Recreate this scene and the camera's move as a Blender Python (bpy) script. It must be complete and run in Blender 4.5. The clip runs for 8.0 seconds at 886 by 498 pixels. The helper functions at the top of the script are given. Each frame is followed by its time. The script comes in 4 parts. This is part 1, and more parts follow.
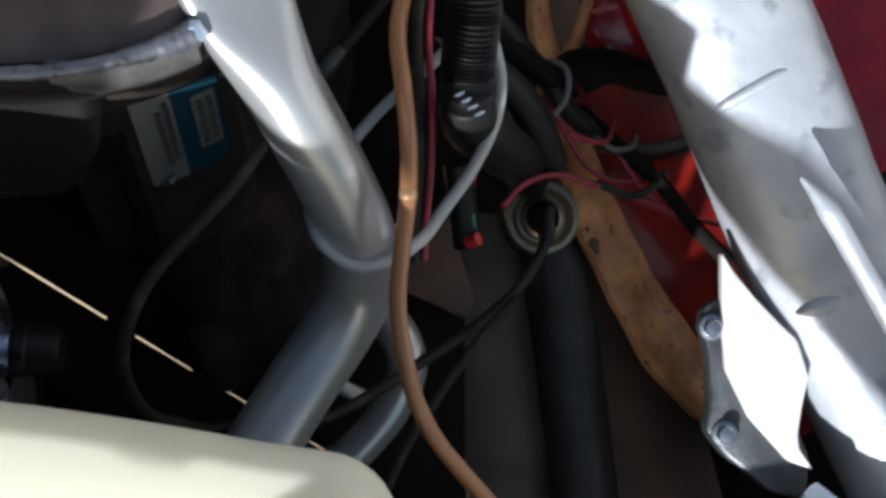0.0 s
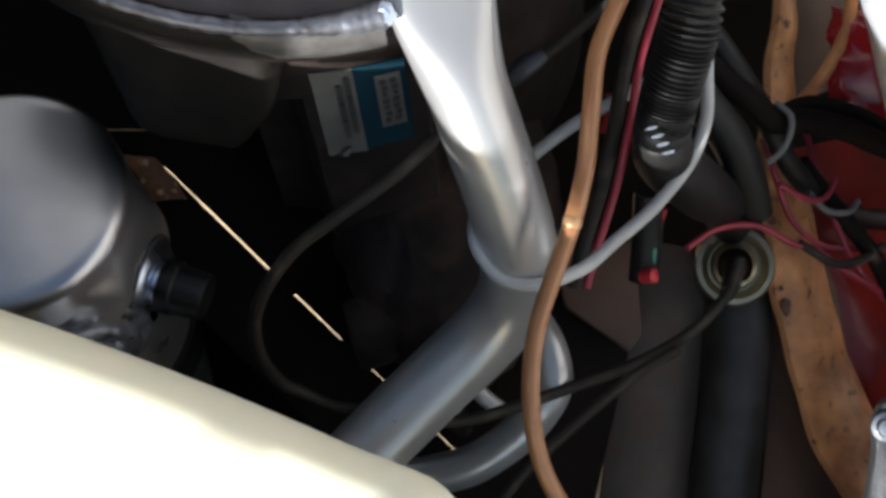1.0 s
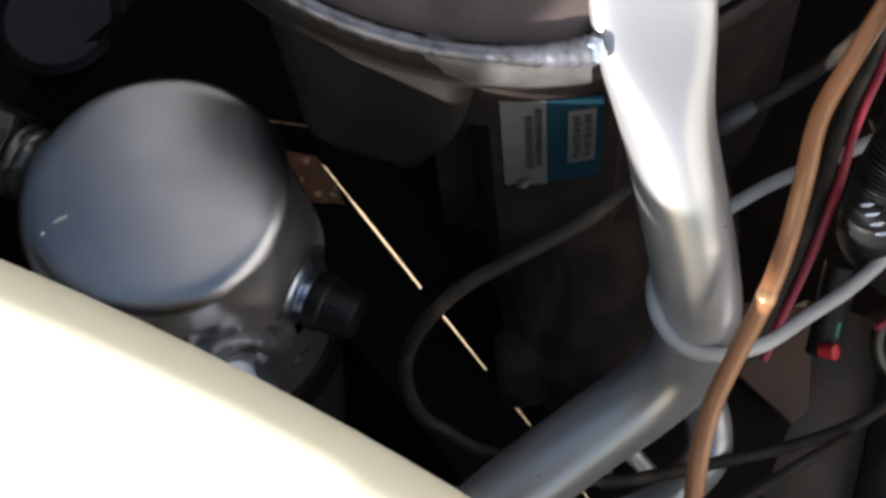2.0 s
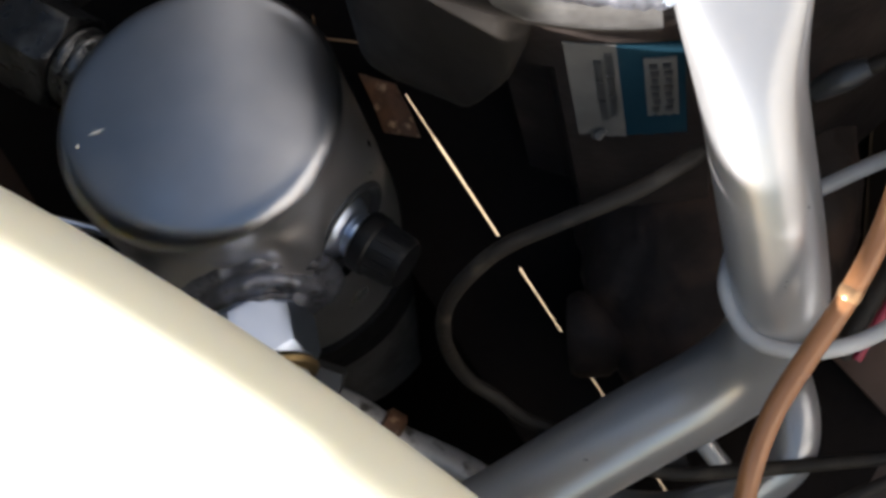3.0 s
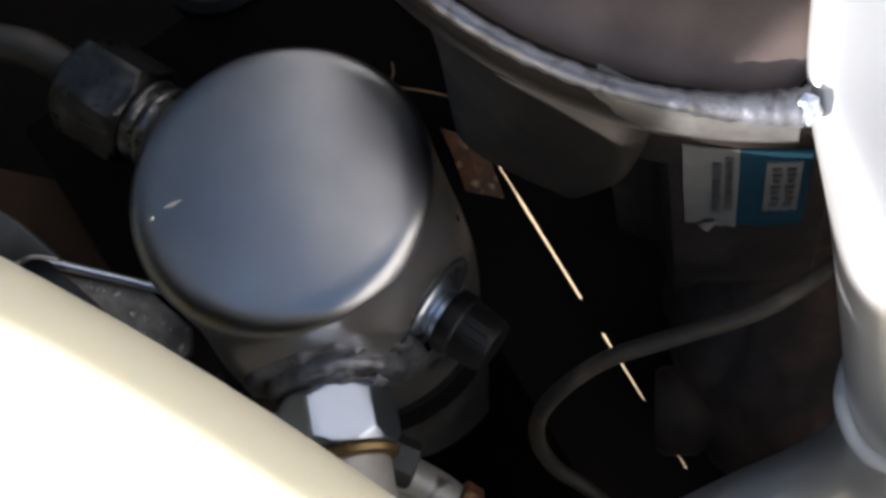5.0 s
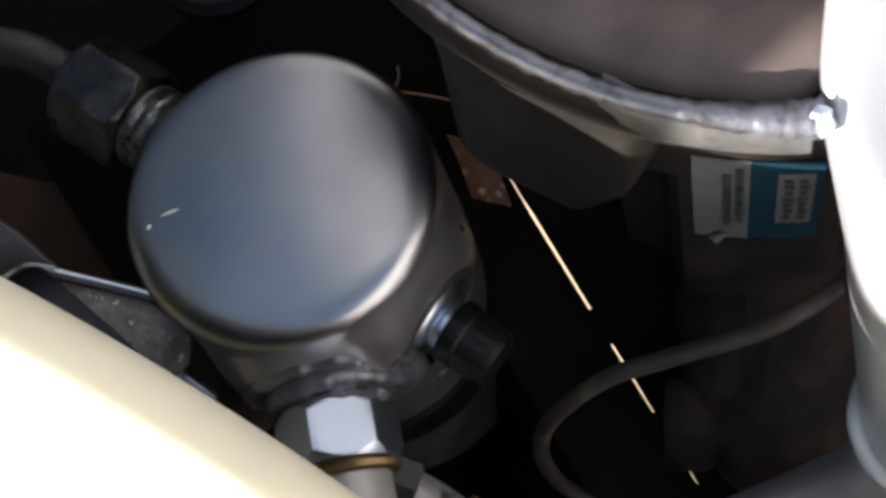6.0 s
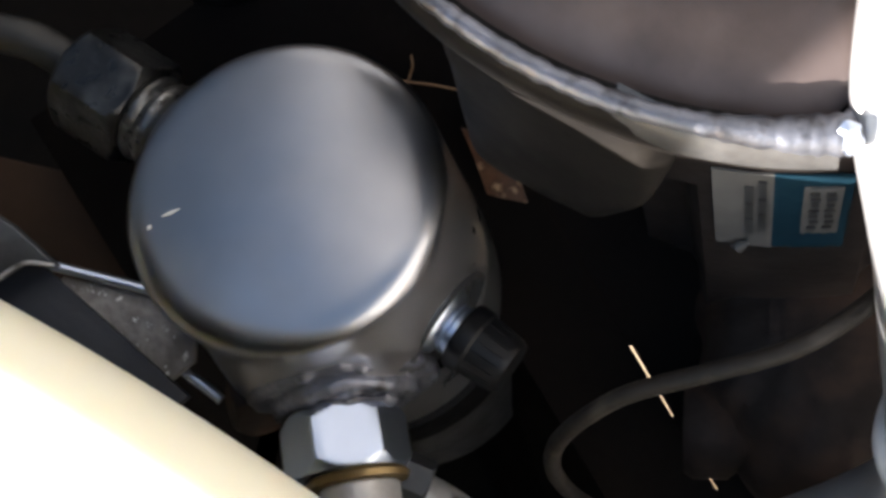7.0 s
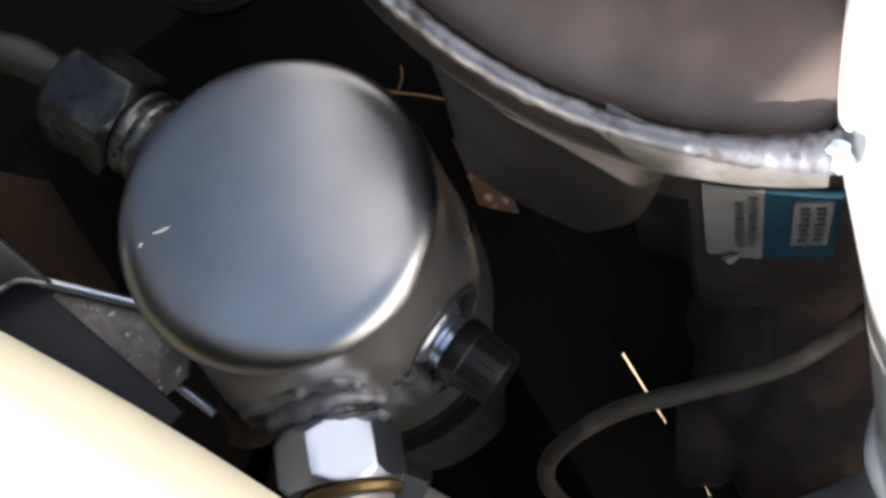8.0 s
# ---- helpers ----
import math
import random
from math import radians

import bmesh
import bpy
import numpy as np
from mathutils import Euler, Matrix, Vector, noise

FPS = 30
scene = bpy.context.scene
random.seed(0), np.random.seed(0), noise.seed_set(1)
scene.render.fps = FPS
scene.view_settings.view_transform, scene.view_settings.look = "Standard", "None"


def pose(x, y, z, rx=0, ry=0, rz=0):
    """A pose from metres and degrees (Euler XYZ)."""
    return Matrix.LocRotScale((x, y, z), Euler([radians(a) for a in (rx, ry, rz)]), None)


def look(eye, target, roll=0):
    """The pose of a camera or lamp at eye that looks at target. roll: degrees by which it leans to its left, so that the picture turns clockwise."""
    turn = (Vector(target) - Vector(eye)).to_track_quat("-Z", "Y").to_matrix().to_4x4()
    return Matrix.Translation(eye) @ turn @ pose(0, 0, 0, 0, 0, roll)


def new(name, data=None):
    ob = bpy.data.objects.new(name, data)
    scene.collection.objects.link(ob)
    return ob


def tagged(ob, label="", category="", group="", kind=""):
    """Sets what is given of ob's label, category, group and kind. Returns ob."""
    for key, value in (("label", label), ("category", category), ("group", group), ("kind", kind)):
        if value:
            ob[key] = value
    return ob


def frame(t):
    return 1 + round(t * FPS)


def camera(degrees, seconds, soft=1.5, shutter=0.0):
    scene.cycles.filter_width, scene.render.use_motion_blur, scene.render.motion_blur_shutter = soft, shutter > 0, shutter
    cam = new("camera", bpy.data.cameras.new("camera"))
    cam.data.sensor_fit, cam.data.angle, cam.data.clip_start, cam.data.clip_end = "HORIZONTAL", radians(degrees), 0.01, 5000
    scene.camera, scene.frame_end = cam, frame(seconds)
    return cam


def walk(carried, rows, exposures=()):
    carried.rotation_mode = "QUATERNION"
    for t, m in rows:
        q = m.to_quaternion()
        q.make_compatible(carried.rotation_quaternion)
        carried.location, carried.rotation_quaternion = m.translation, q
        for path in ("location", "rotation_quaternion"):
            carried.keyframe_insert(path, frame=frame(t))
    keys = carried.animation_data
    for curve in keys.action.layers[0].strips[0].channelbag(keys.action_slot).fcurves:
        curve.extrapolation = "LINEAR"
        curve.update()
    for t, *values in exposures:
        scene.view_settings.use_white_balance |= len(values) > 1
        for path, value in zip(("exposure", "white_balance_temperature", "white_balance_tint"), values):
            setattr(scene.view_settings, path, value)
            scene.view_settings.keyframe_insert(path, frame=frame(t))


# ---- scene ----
cam = camera(36.0, 8.0, soft=3.4)
PATH = [
    (0.0, 0.0000, 0.0000, 1.0500, 28.69, -0.70, -23.33),
    (0.5, 0.0370, 0.0045, 1.0482, 27.21, 3.62, -14.02),
    (1.0, 0.0355, 0.0137, 1.0422, 27.20, 3.49, -6.90),
    (1.5, 0.0190, 0.0347, 1.0407, 26.35, 2.00, -2.06),
    (1.7, 0.0131, 0.0375, 1.0381, 26.51, 2.20, -1.20),
    (2.8, 0.0514, 0.0671, 1.0009, 24.30, 10.39, 9.87),
    (3.0, 0.0520, 0.0699, 0.9982, 23.60, 10.12, 10.05),
    (3.5, 0.0473, 0.0750, 0.9937, 22.62, 10.04, 10.31),
    (4.0, 0.0332, 0.0932, 1.0023, 21.22, 9.44, 10.72),
    (4.5, 0.0270, 0.1011, 1.0021, 20.56, 9.43, 11.43),
    (4.7, 0.0268, 0.1041, 1.0014, 20.54, 9.72, 11.45),
    (5.8, 0.0247, 0.1088, 0.9948, 20.83, 10.38, 11.73),
    (6.0, 0.0277, 0.1124, 0.9933, 20.53, 10.71, 12.08),
    (6.5, 0.0263, 0.1128, 0.9869, 19.93, 11.19, 12.65),
    (7.0, 0.0280, 0.1269, 0.9854, 18.75, 11.84, 13.07),
    (7.5, 0.0287, 0.1348, 0.9868, 18.17, 12.17, 12.75),
    (8.0, 0.0274, 0.1322, 0.9873, 18.07, 11.75, 12.32),
]
walk(cam, [(t, pose(x, y, z, rx, ry, rz)) for t, x, y, z, rx, ry, rz in PATH],
     exposures=[(0.0, 0.62, 5900, 8), (0.5, 0.98, 6100, 8), (1.0, 1.25, 6300, 10), (3.5, 1.60, 6500, 13), (4.5, 1.66, 6500, 13), (6.5, 1.95, 6600, 13), (8.0, 2.45, 6700, 13)])

# ---------------------------------------------------------------- light
SUN_FROM = Vector((-0.66, -0.70, 0.20)).normalized()
sun = new("sun", bpy.data.lights.new("sun", "SUN"))
sun.data.energy, sun.data.angle, sun.data.color = 5.0, radians(0.55), (1.0, 0.975, 0.94)
sun.matrix_world = look(SUN_FROM * 20, (0, 0, 0))
world = bpy.data.worlds.new("sky")
scene.world = world
world.use_nodes = True
wn = world.node_tree
sky = wn.nodes.new("ShaderNodeTexSky")
sky.sky_type, sky.sun_disc = "NISHITA", False
sky.sun_elevation = math.asin(SUN_FROM.z)
sky.sun_rotation = math.atan2(SUN_FROM.x, SUN_FROM.y)
wn.links.new(sky.outputs["Color"], wn.nodes["Background"].inputs["Color"])
wn.nodes["Background"].inputs["Strength"].default_value = 0.085


# ---------------------------------------------------------------- materials
def mat(name, c1, c2, rough=0.5, metal=0.0, s1=40.0, s2=700.0, bump=0.15, spot=None, spot_size=120.0,
        spot_level=0.62, rough_var=0.12, coat=0.0, stretch=(1, 1, 1), grain=0.25, sharp=0.06, spec=0.5, sss=0.0):
    """Two-scale surface: broad patches between c1 and c2, fine grain, optional spots (rust, dirt), bump."""
    m = bpy.data.materials.new(name)
    m.use_nodes = True
    t = m.node_tree
    b = t.nodes["Principled BSDF"]
    tc = t.nodes.new("ShaderNodeTexCoord")
    mp = t.nodes.new("ShaderNodeMapping")
    mp.inputs["Scale"].default_value = stretch
    t.links.new(tc.outputs["Object"], mp.inputs["Vector"])

    def noise_node(scale, detail):
        n = t.nodes.new("ShaderNodeTexNoise")
        n.inputs["Scale"].default_value, n.inputs["Detail"].default_value = scale, detail
        t.links.new(mp.outputs["Vector"], n.inputs["Vector"])
        return n

    def ramp(src, lo, hi):
        r = t.nodes.new("ShaderNodeMapRange")
        r.inputs["From Min"].default_value, r.inputs["From Max"].default_value = lo, hi
        t.links.new(src, r.inputs["Value"])
        return r.outputs["Result"]

    def mix(fac, a, bb):
        x = t.nodes.new("ShaderNodeMix")
        x.data_type = "RGBA"
        if isinstance(fac, float):
            x.inputs[0].default_value = fac
        else:
            t.links.new(fac, x.inputs[0])
        for socket, value in ((x.inputs[6], a), (x.inputs[7], bb)):
            if isinstance(value, tuple):
                socket.default_value = (*value, 1)
            else:
                t.links.new(value, socket)
        return x.outputs[2]

    big, fine = noise_node(s1, 4), noise_node(s2, 5)
    col = mix(ramp(big.outputs["Fac"], 0.33, 0.67), c1, c2)
    dark = tuple(v * (1 - grain * 1.6) for v in c1)
    g = t.nodes.new("ShaderNodeMath")
    g.operation = "MULTIPLY"
    g.inputs[1].default_value = grain
    t.links.new(ramp(fine.outputs["Fac"], 0.35, 0.7), g.inputs[0])
    col = mix(g.outputs[0], col, dark)
    if spot:
        sp = noise_node(spot_size, 6)
        col = mix(ramp(sp.outputs["Fac"], spot_level - sharp, spot_level + sharp), col, spot)
    t.links.new(col, b.inputs["Base Color"])
    rr = t.nodes.new("ShaderNodeMapRange")
    rr.inputs["To Min"].default_value = max(0.03, rough - rough_var)
    rr.inputs["To Max"].default_value = min(1.0, rough + rough_var)
    t.links.new(noise_node(s1 * 3, 5).outputs["Fac"], rr.inputs["Value"])
    t.links.new(rr.outputs["Result"], b.inputs["Roughness"])
    b.inputs["Metallic"].default_value = metal
    b.inputs["Coat Weight"].default_value = coat
    if sss:
        b.inputs["Subsurface Weight"].default_value = sss
        b.inputs["Subsurface Radius"].default_value = (1.0, 0.92, 0.70)
        b.inputs["Subsurface Scale"].default_value = 0.012
    b.inputs["Specular IOR Level"].default_value = spec
    bp = t.nodes.new("ShaderNodeBump")
    bp.inputs["Strength"].default_value, bp.inputs["Distance"].default_value = bump, 0.0006
    t.links.new(fine.outputs["Fac"], bp.inputs["Height"])
    t.links.new(bp.outputs["Normal"], b.inputs["Normal"])
    return m


M_ALU = mat("polished_aluminium", (0.56, 0.56, 0.575), (0.43, 0.44, 0.465), 0.32, 1.0, 26, 900, 0.0, rough_var=0.10, grain=0.0)
M_ALU_SIDE = mat("dusty_aluminium", (0.56, 0.55, 0.55), (0.42, 0.41, 0.41), 0.29, 0.84, 14, 260, 0.0, spot=(0.34, 0.325, 0.315), spot_size=22, spot_level=0.58, sharp=0.25, grain=0.05, rough_var=0.06, coat=0.2)
M_ALU_DULL = mat("dull_aluminium", (0.62, 0.61, 0.60), (0.42, 0.41, 0.39), 0.36, 0.4, 60, 700, 0.25, spot=(0.13, 0.12, 0.11), spot_size=160, spot_level=0.64, coat=0.3)
M_THREAD = mat("worn_steel_thread", (0.20, 0.195, 0.185), (0.075, 0.072, 0.068), 0.30, 0.8, 160, 700, 0.4, spot=(0.42, 0.41, 0.39), spot_size=230, spot_level=0.63, sharp=0.06)
M_GRIME = mat("grimy_aluminium", (0.17, 0.165, 0.16), (0.10, 0.097, 0.094), 0.45, 0.4, 60, 500, 0.25, spot=(0.06, 0.055, 0.05), spot_size=110, spot_level=0.62, sharp=0.15)
M_TUBE = mat("satin_steel_tube", (0.465, 0.465, 0.467), (0.425, 0.425, 0.43), 0.29, 0.60, 24, 900, 0.0, grain=0.10, rough_var=0.04)
M_ZINC = mat("bright_zinc", (0.74, 0.82, 0.96), (0.68, 0.76, 0.91), 0.36, 1.0, 80, 1500, 0.02, rough_var=0.05, grain=0.03)
M_PIPE = mat("grimy_grey_pipe", (0.040, 0.038, 0.033), (0.024, 0.0225, 0.019), 0.45, 0.2, 50, 700, 0.3)
M_BRASS = mat("dirty_brass", (0.34, 0.24, 0.11), (0.20, 0.14, 0.075), 0.45, 0.9, 90, 900, 0.3)
M_PLATED = mat("yellow_passivated_steel", (0.45, 0.38, 0.24), (0.30, 0.26, 0.18), 0.38, 1.0, 90, 900, 0.15)
M_CAP = mat("black_plastic", (0.009, 0.009, 0.010), (0.006, 0.006, 0.0065), 0.45, 0, 90, 1200, 0.15, spec=0.35)
M_RUBBER = mat("black_rubber", (0.0075, 0.0075, 0.0078), (0.013, 0.0125, 0.012), 0.5, 0, 60, 900, 0.2, spec=0.3)
M_HOSE = mat("dusty_hose", (0.034, 0.028, 0.024), (0.018, 0.015, 0.013), 0.48, 0, 45, 400, 0.3, spot=(0.060, 0.057, 0.053), spot_size=70, spot_level=0.64, sharp=0.2, spec=0.45)
M_CABLE = mat("dusty_black_cable", (0.010, 0.0085, 0.007), (0.025, 0.0190, 0.0135), 0.62, 0, 55, 500, 0.5, spot=(0.060, 0.048, 0.035), spot_size=90, spot_level=0.64, sharp=0.12, spec=0.3)
M_DRUM = mat("dusty_black_paint", (0.018, 0.0145, 0.0135), (0.031, 0.0245, 0.0225), 0.50, 0, 30, 400, 0.3, spot=(0.056, 0.042, 0.036), spot_size=60, spot_level=0.62, spec=0.3, sharp=0.14)
M_BOSS = mat("olive_brown_paint", (0.0125, 0.0102, 0.0085), (0.0075, 0.0063, 0.0055), 0.58, 0, 70, 300, 0.25, spot=(0.024, 0.019, 0.014), spot_size=45, spot_level=0.60, sharp=0.16, spec=0.2)
M_DRUM_TOP = mat("dusty_brown_lid", (0.088, 0.063, 0.057), (0.030, 0.023, 0.021), 0.46, 0, 22, 250, 0.25, spot=(0.16, 0.125, 0.115), spot_size=40, spot_level=0.62, sharp=0.2)
M_WELD = mat("bare_weld_bead", (0.29, 0.30, 0.345), (0.13, 0.135, 0.155), 0.42, 0.65, 110, 420, 0.5, spot=(0.06, 0.055, 0.055), spot_size=170, spot_level=0.60, sharp=0.08)
M_GREASE = mat("greasy_cast_iron", (0.026, 0.0195, 0.0168), (0.047, 0.035, 0.029), 0.6, 0, 60, 220, 0.8, spot=(0.085, 0.050, 0.035), spot_size=60, spot_level=0.60, sharp=0.14, spec=0.2)
M_OILNUT = mat("oily_steel_nut", (0.027, 0.026, 0.024), (0.013, 0.0122, 0.0115), 0.30, 0.55, 90, 500, 0.3, spot=(0.075, 0.072, 0.066), spot_size=120, spot_level=0.62, sharp=0.12, coat=0.25)
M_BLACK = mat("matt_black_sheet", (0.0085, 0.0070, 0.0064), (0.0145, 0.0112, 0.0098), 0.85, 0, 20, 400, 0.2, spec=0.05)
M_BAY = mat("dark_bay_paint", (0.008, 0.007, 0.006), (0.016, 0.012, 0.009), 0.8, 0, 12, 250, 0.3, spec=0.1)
M_BROWN = mat("brown_primer", (0.135, 0.070, 0.040), (0.060, 0.032, 0.020), 0.6, 0, 25, 300, 0.3)
M_CREAM = mat("cream_plastic", (0.80, 0.765, 0.61), (0.76, 0.725, 0.57), 0.42, 0, 8, 500, 0.03, rough_var=0.05, grain=0.03, sss=0.6)
M_COPPER = mat("copper_insulation", (0.38, 0.175, 0.075), (0.30, 0.135, 0.058), 0.36, 0.1, 60, 900, 0.1, grain=0.12, coat=0.3)
M_GREYWIRE = mat("grey_wire_sheath", (0.46, 0.47, 0.47), (0.36, 0.36, 0.36), 0.4, 0, 60, 900, 0.1, grain=0.12)
M_PINK = mat("faded_red_wire", (0.32, 0.026, 0.050), (0.20, 0.018, 0.034), 0.42, 0, 60, 900, 0.1)
M_GREEN = mat("green_wire", (0.04, 0.28, 0.18), (0.03, 0.18, 0.12), 0.45, 0, 60, 900, 0.1)
M_REDCONN = mat("red_plastic", (0.6, 0.03, 0.04), (0.42, 0.02, 0.03), 0.4, 0, 60, 900, 0.1)
M_ORANGE = mat("rusty_orange_paint", (0.82, 0.38, 0.150), (0.27, 0.105, 0.042), 0.40, 0, 58, 300, 1.0, spot=(0.13, 0.052, 0.026), spot_size=240, spot_level=0.66, sharp=0.05)
M_RUST = mat("rust", (0.20, 0.090, 0.042), (0.065, 0.033, 0.019), 0.55, 0, 140, 600, 1.0, spot=(0.62, 0.40, 0.24), spot_size=260, spot_level=0.62, sharp=0.07)
M_RED = mat("red_paint", (0.24, 0.012, 0.007), (0.035, 0.003, 0.002), 0.32, 0, 26, 300, 0.3, coat=0.3)
M_RED_DEEP = mat("deep_red_plastic", (0.34, 0.010, 0.016), (0.18, 0.006, 0.010), 0.25, 0, 30, 300, 0.2, coat=0.5)
M_CAST = mat("silver_painted_casting", (0.52, 0.54, 0.58), (0.40, 0.425, 0.47), 0.46, 0.3, 35, 130, 0.75, spot=(0.16, 0.18, 0.21), spot_size=90, spot_level=0.70, sharp=0.1)
# white carries the sun's glare on the flange and the scratches' glint
M_FACE = mat("glare_white", (0.82, 0.81, 0.78), (0.76, 0.75, 0.71), 0.5, 0, 60, 500, 0.1, grain=0.06)
M_DARKMETAL = mat("dark_grey_flange", (0.10, 0.105, 0.11), (0.06, 0.062, 0.066), 0.42, 0.6, 50, 500, 0.3)
M_RAIL = mat("grey_primed_rail", (0.130, 0.102, 0.083), (0.066, 0.051, 0.041), 0.6, 0, 40, 300, 0.3, spot=(0.115, 0.066, 0.044), spot_size=60, spot_level=0.60, spec=0.3, sharp=0.12)
M_NAVY = mat("blue_black_paint", (0.013, 0.017, 0.027), (0.009, 0.0115, 0.018), 0.45, 0, 30, 500, 0.2)
M_GREYDIRT = mat("speckled_grey_bracket", (0.46, 0.43, 0.40), (0.22, 0.20, 0.185), 0.45, 0.3, 110, 420, 0.9, spot=(0.88, 0.87, 0.85), spot_size=480, spot_level=0.66, sharp=0.03, grain=0.4)
M_TIE = mat("grey_nylon", (0.13, 0.13, 0.13), (0.09, 0.09, 0.09), 0.45, 0, 60, 900, 0.1)
# white and teal darkened: the canister's shade is put into the label colours
M_WHITE = mat("shaded_white", (0.155, 0.147, 0.138), (0.11, 0.106, 0.10), 0.7, 0, 60, 900, 0.05, grain=0.08, spec=0.1)
M_TEAL = mat("shaded_teal_print", (0.0095, 0.038, 0.058), (0.008, 0.030, 0.047), 0.7, 0, 60, 900, 0.05, grain=0.08, spec=0.1)
M_INK = mat("black_ink", (0.035, 0.035, 0.036), (0.055, 0.055, 0.056), 0.5, 0, 60, 900, 0.0)
M_GOLD = mat("golden_wire", (0.55, 0.33, 0.17), (0.40, 0.22, 0.11), 0.3, 0.5, 60, 900, 0.1)
M_BONNET = mat("blue_grey_bonnet_lining", (0.215, 0.22, 0.232), (0.14, 0.147, 0.16), 0.7, 0, 3.2, 60, 0.2, spec=0.2)
# darker copy of the brown primer, with the shelf's deep shade in it
M_SHELF = mat("shaded_brown_primer", (0.060, 0.034, 0.020), (0.030, 0.018, 0.011), 0.7, 0, 20, 300, 0.3, spec=0.2)
# blue of the sky reflected in the lid, put into an unseen wall
M_SHADEWALL = mat("dark_sky_blue_wall", (0.058, 0.094, 0.155), (0.038, 0.062, 0.105), 0.8, 0, 2.0, 60, 0.5, spot=(0.12, 0.145, 0.18), spot_size=1.2, spot_level=0.64, sharp=0.15, spec=0.2)
M_BOUNCE = mat("pale_bounce_wall", (0.46, 0.46, 0.455), (0.39, 0.39, 0.385), 0.85, 0, 2.5, 90, 0.5, spot=(0.32, 0.315, 0.305), spot_size=1.6, spot_level=0.64, sharp=0.12, spec=0.2)
M_GROUND = mat("dry_earth", (0.60, 0.47, 0.32), (0.50, 0.38, 0.25), 0.9, 0, 3, 120, 0.6)


# ---------------------------------------------------------------- mesh helpers
def thing(name, at, label, category, group="", kind=""):
    ob = new(name)
    ob.location = at
    ob.empty_display_size = 0.01
    return tagged(ob, label, category, group, kind)


def world_of(ob):
    p = Vector((0, 0, 0))
    while ob:
        p = p + ob.location
        ob = ob.parent
    return p


def finish(name, bm, material, smooth=40):
    me = bpy.data.meshes.new(name)
    bmesh.ops.recalc_face_normals(bm, faces=bm.faces[:])
    for f in bm.faces:
        f.smooth = True
    for e in bm.edges:
        if len(e.link_faces) == 2 and e.calc_face_angle(0) > radians(smooth):
            e.smooth = False
    bm.to_mesh(me)
    bm.free()
    me.materials.append(material)
    return me


def part(name, bm, material, parent, label="", smooth=40):
    """Link a bmesh given in world places as one mesh object under a thing or a part."""
    off = world_of(parent)
    bmesh.ops.translate(bm, verts=bm.verts[:], vec=-off)
    ob = new(name, finish(name, bm, material, smooth))
    ob.parent = parent
    return tagged(ob, label)


def solo(name, bm, material, label, category, kind="", smooth=40, group=""):
    """A thing of one mesh, with its origin at its lowest middle."""
    lo = Vector([min(v.co[i] for v in bm.verts) for i in range(3)])
    hi = Vector([max(v.co[i] for v in bm.verts) for i in range(3)])
    base = Vector(((lo.x + hi.x) / 2, (lo.y + hi.y) / 2, lo.z))
    bmesh.ops.translate(bm, verts=bm.verts[:], vec=-base)
    ob = new(name, finish(name, bm, material, smooth))
    ob.location = base
    return tagged(ob, label, category, group, kind)


def glide(points, steps=8):
    """Catmull-Rom through the points."""
    P = [Vector(p) for p in points]
    P = [P[0] * 2 - P[1]] + P + [P[-1] * 2 - P[-2]]
    out = []
    for i in range(1, len(P) - 2):
        a, b, c, d = P[i - 1:i + 3]
        for k in range(steps):
            t = k / steps
            out.append(0.5 * ((2 * b) + (c - a) * t + (2 * a - 5 * b + 4 * c - d) * t * t + (3 * b - a - 3 * c + d) * t ** 3))
    return out + [P[-2]]


def sweep(points, radius, sides=14, bm=None, shape=None, up=None, cap=True):
    """Tube along points. radius: number or function of 0..1; shape: function of (0..1, angle) to a local (x, y)."""
    bm = bm or bmesh.new()
    n = len(points)
    tan = [(points[min(i + 1, n - 1)] - points[max(i - 1, 0)]).normalized() for i in range(n)]
    side = (up or (Vector((0, 0, 1)) if abs(tan[0].z) < 0.9 else Vector((1, 0, 0))))
    rings = []
    for i, p in enumerate(points):
        side = (side - tan[i] * side.dot(tan[i])).normalized()
        other = tan[i].cross(side)
        u = i / (n - 1)
        r = radius(u) if callable(radius) else radius
        ring = []
        for k in range(sides):
            a = 2 * math.pi * k / sides
            x, y = shape(u, a) if shape else (r * math.cos(a), r * math.sin(a))
            ring.append(bm.verts.new(p + side * x + other * y))
        rings.append(ring)
    for a, b in zip(rings, rings[1:]):
        for k in range(sides):
            bm.faces.new((a[k], a[(k + 1) % sides], b[(k + 1) % sides], b[k]))
    if cap:
        bm.faces.new(rings[0][::-1])
        bm.faces.new(rings[-1])
    return bm


def axes(axis, up=(0, 0, 1)):
    """Rotation that takes z to axis, with x as near to up as can be."""
    z = Vector(axis).normalized()
    x = Vector(up) - z * Vector(up).dot(z)
    if x.length < 1e-4:
        x = Vector((1, 0, 0)) - z * z.x
    x.normalize()
    y = z.cross(x)
    return Matrix((x, y, z)).transposed().to_4x4()


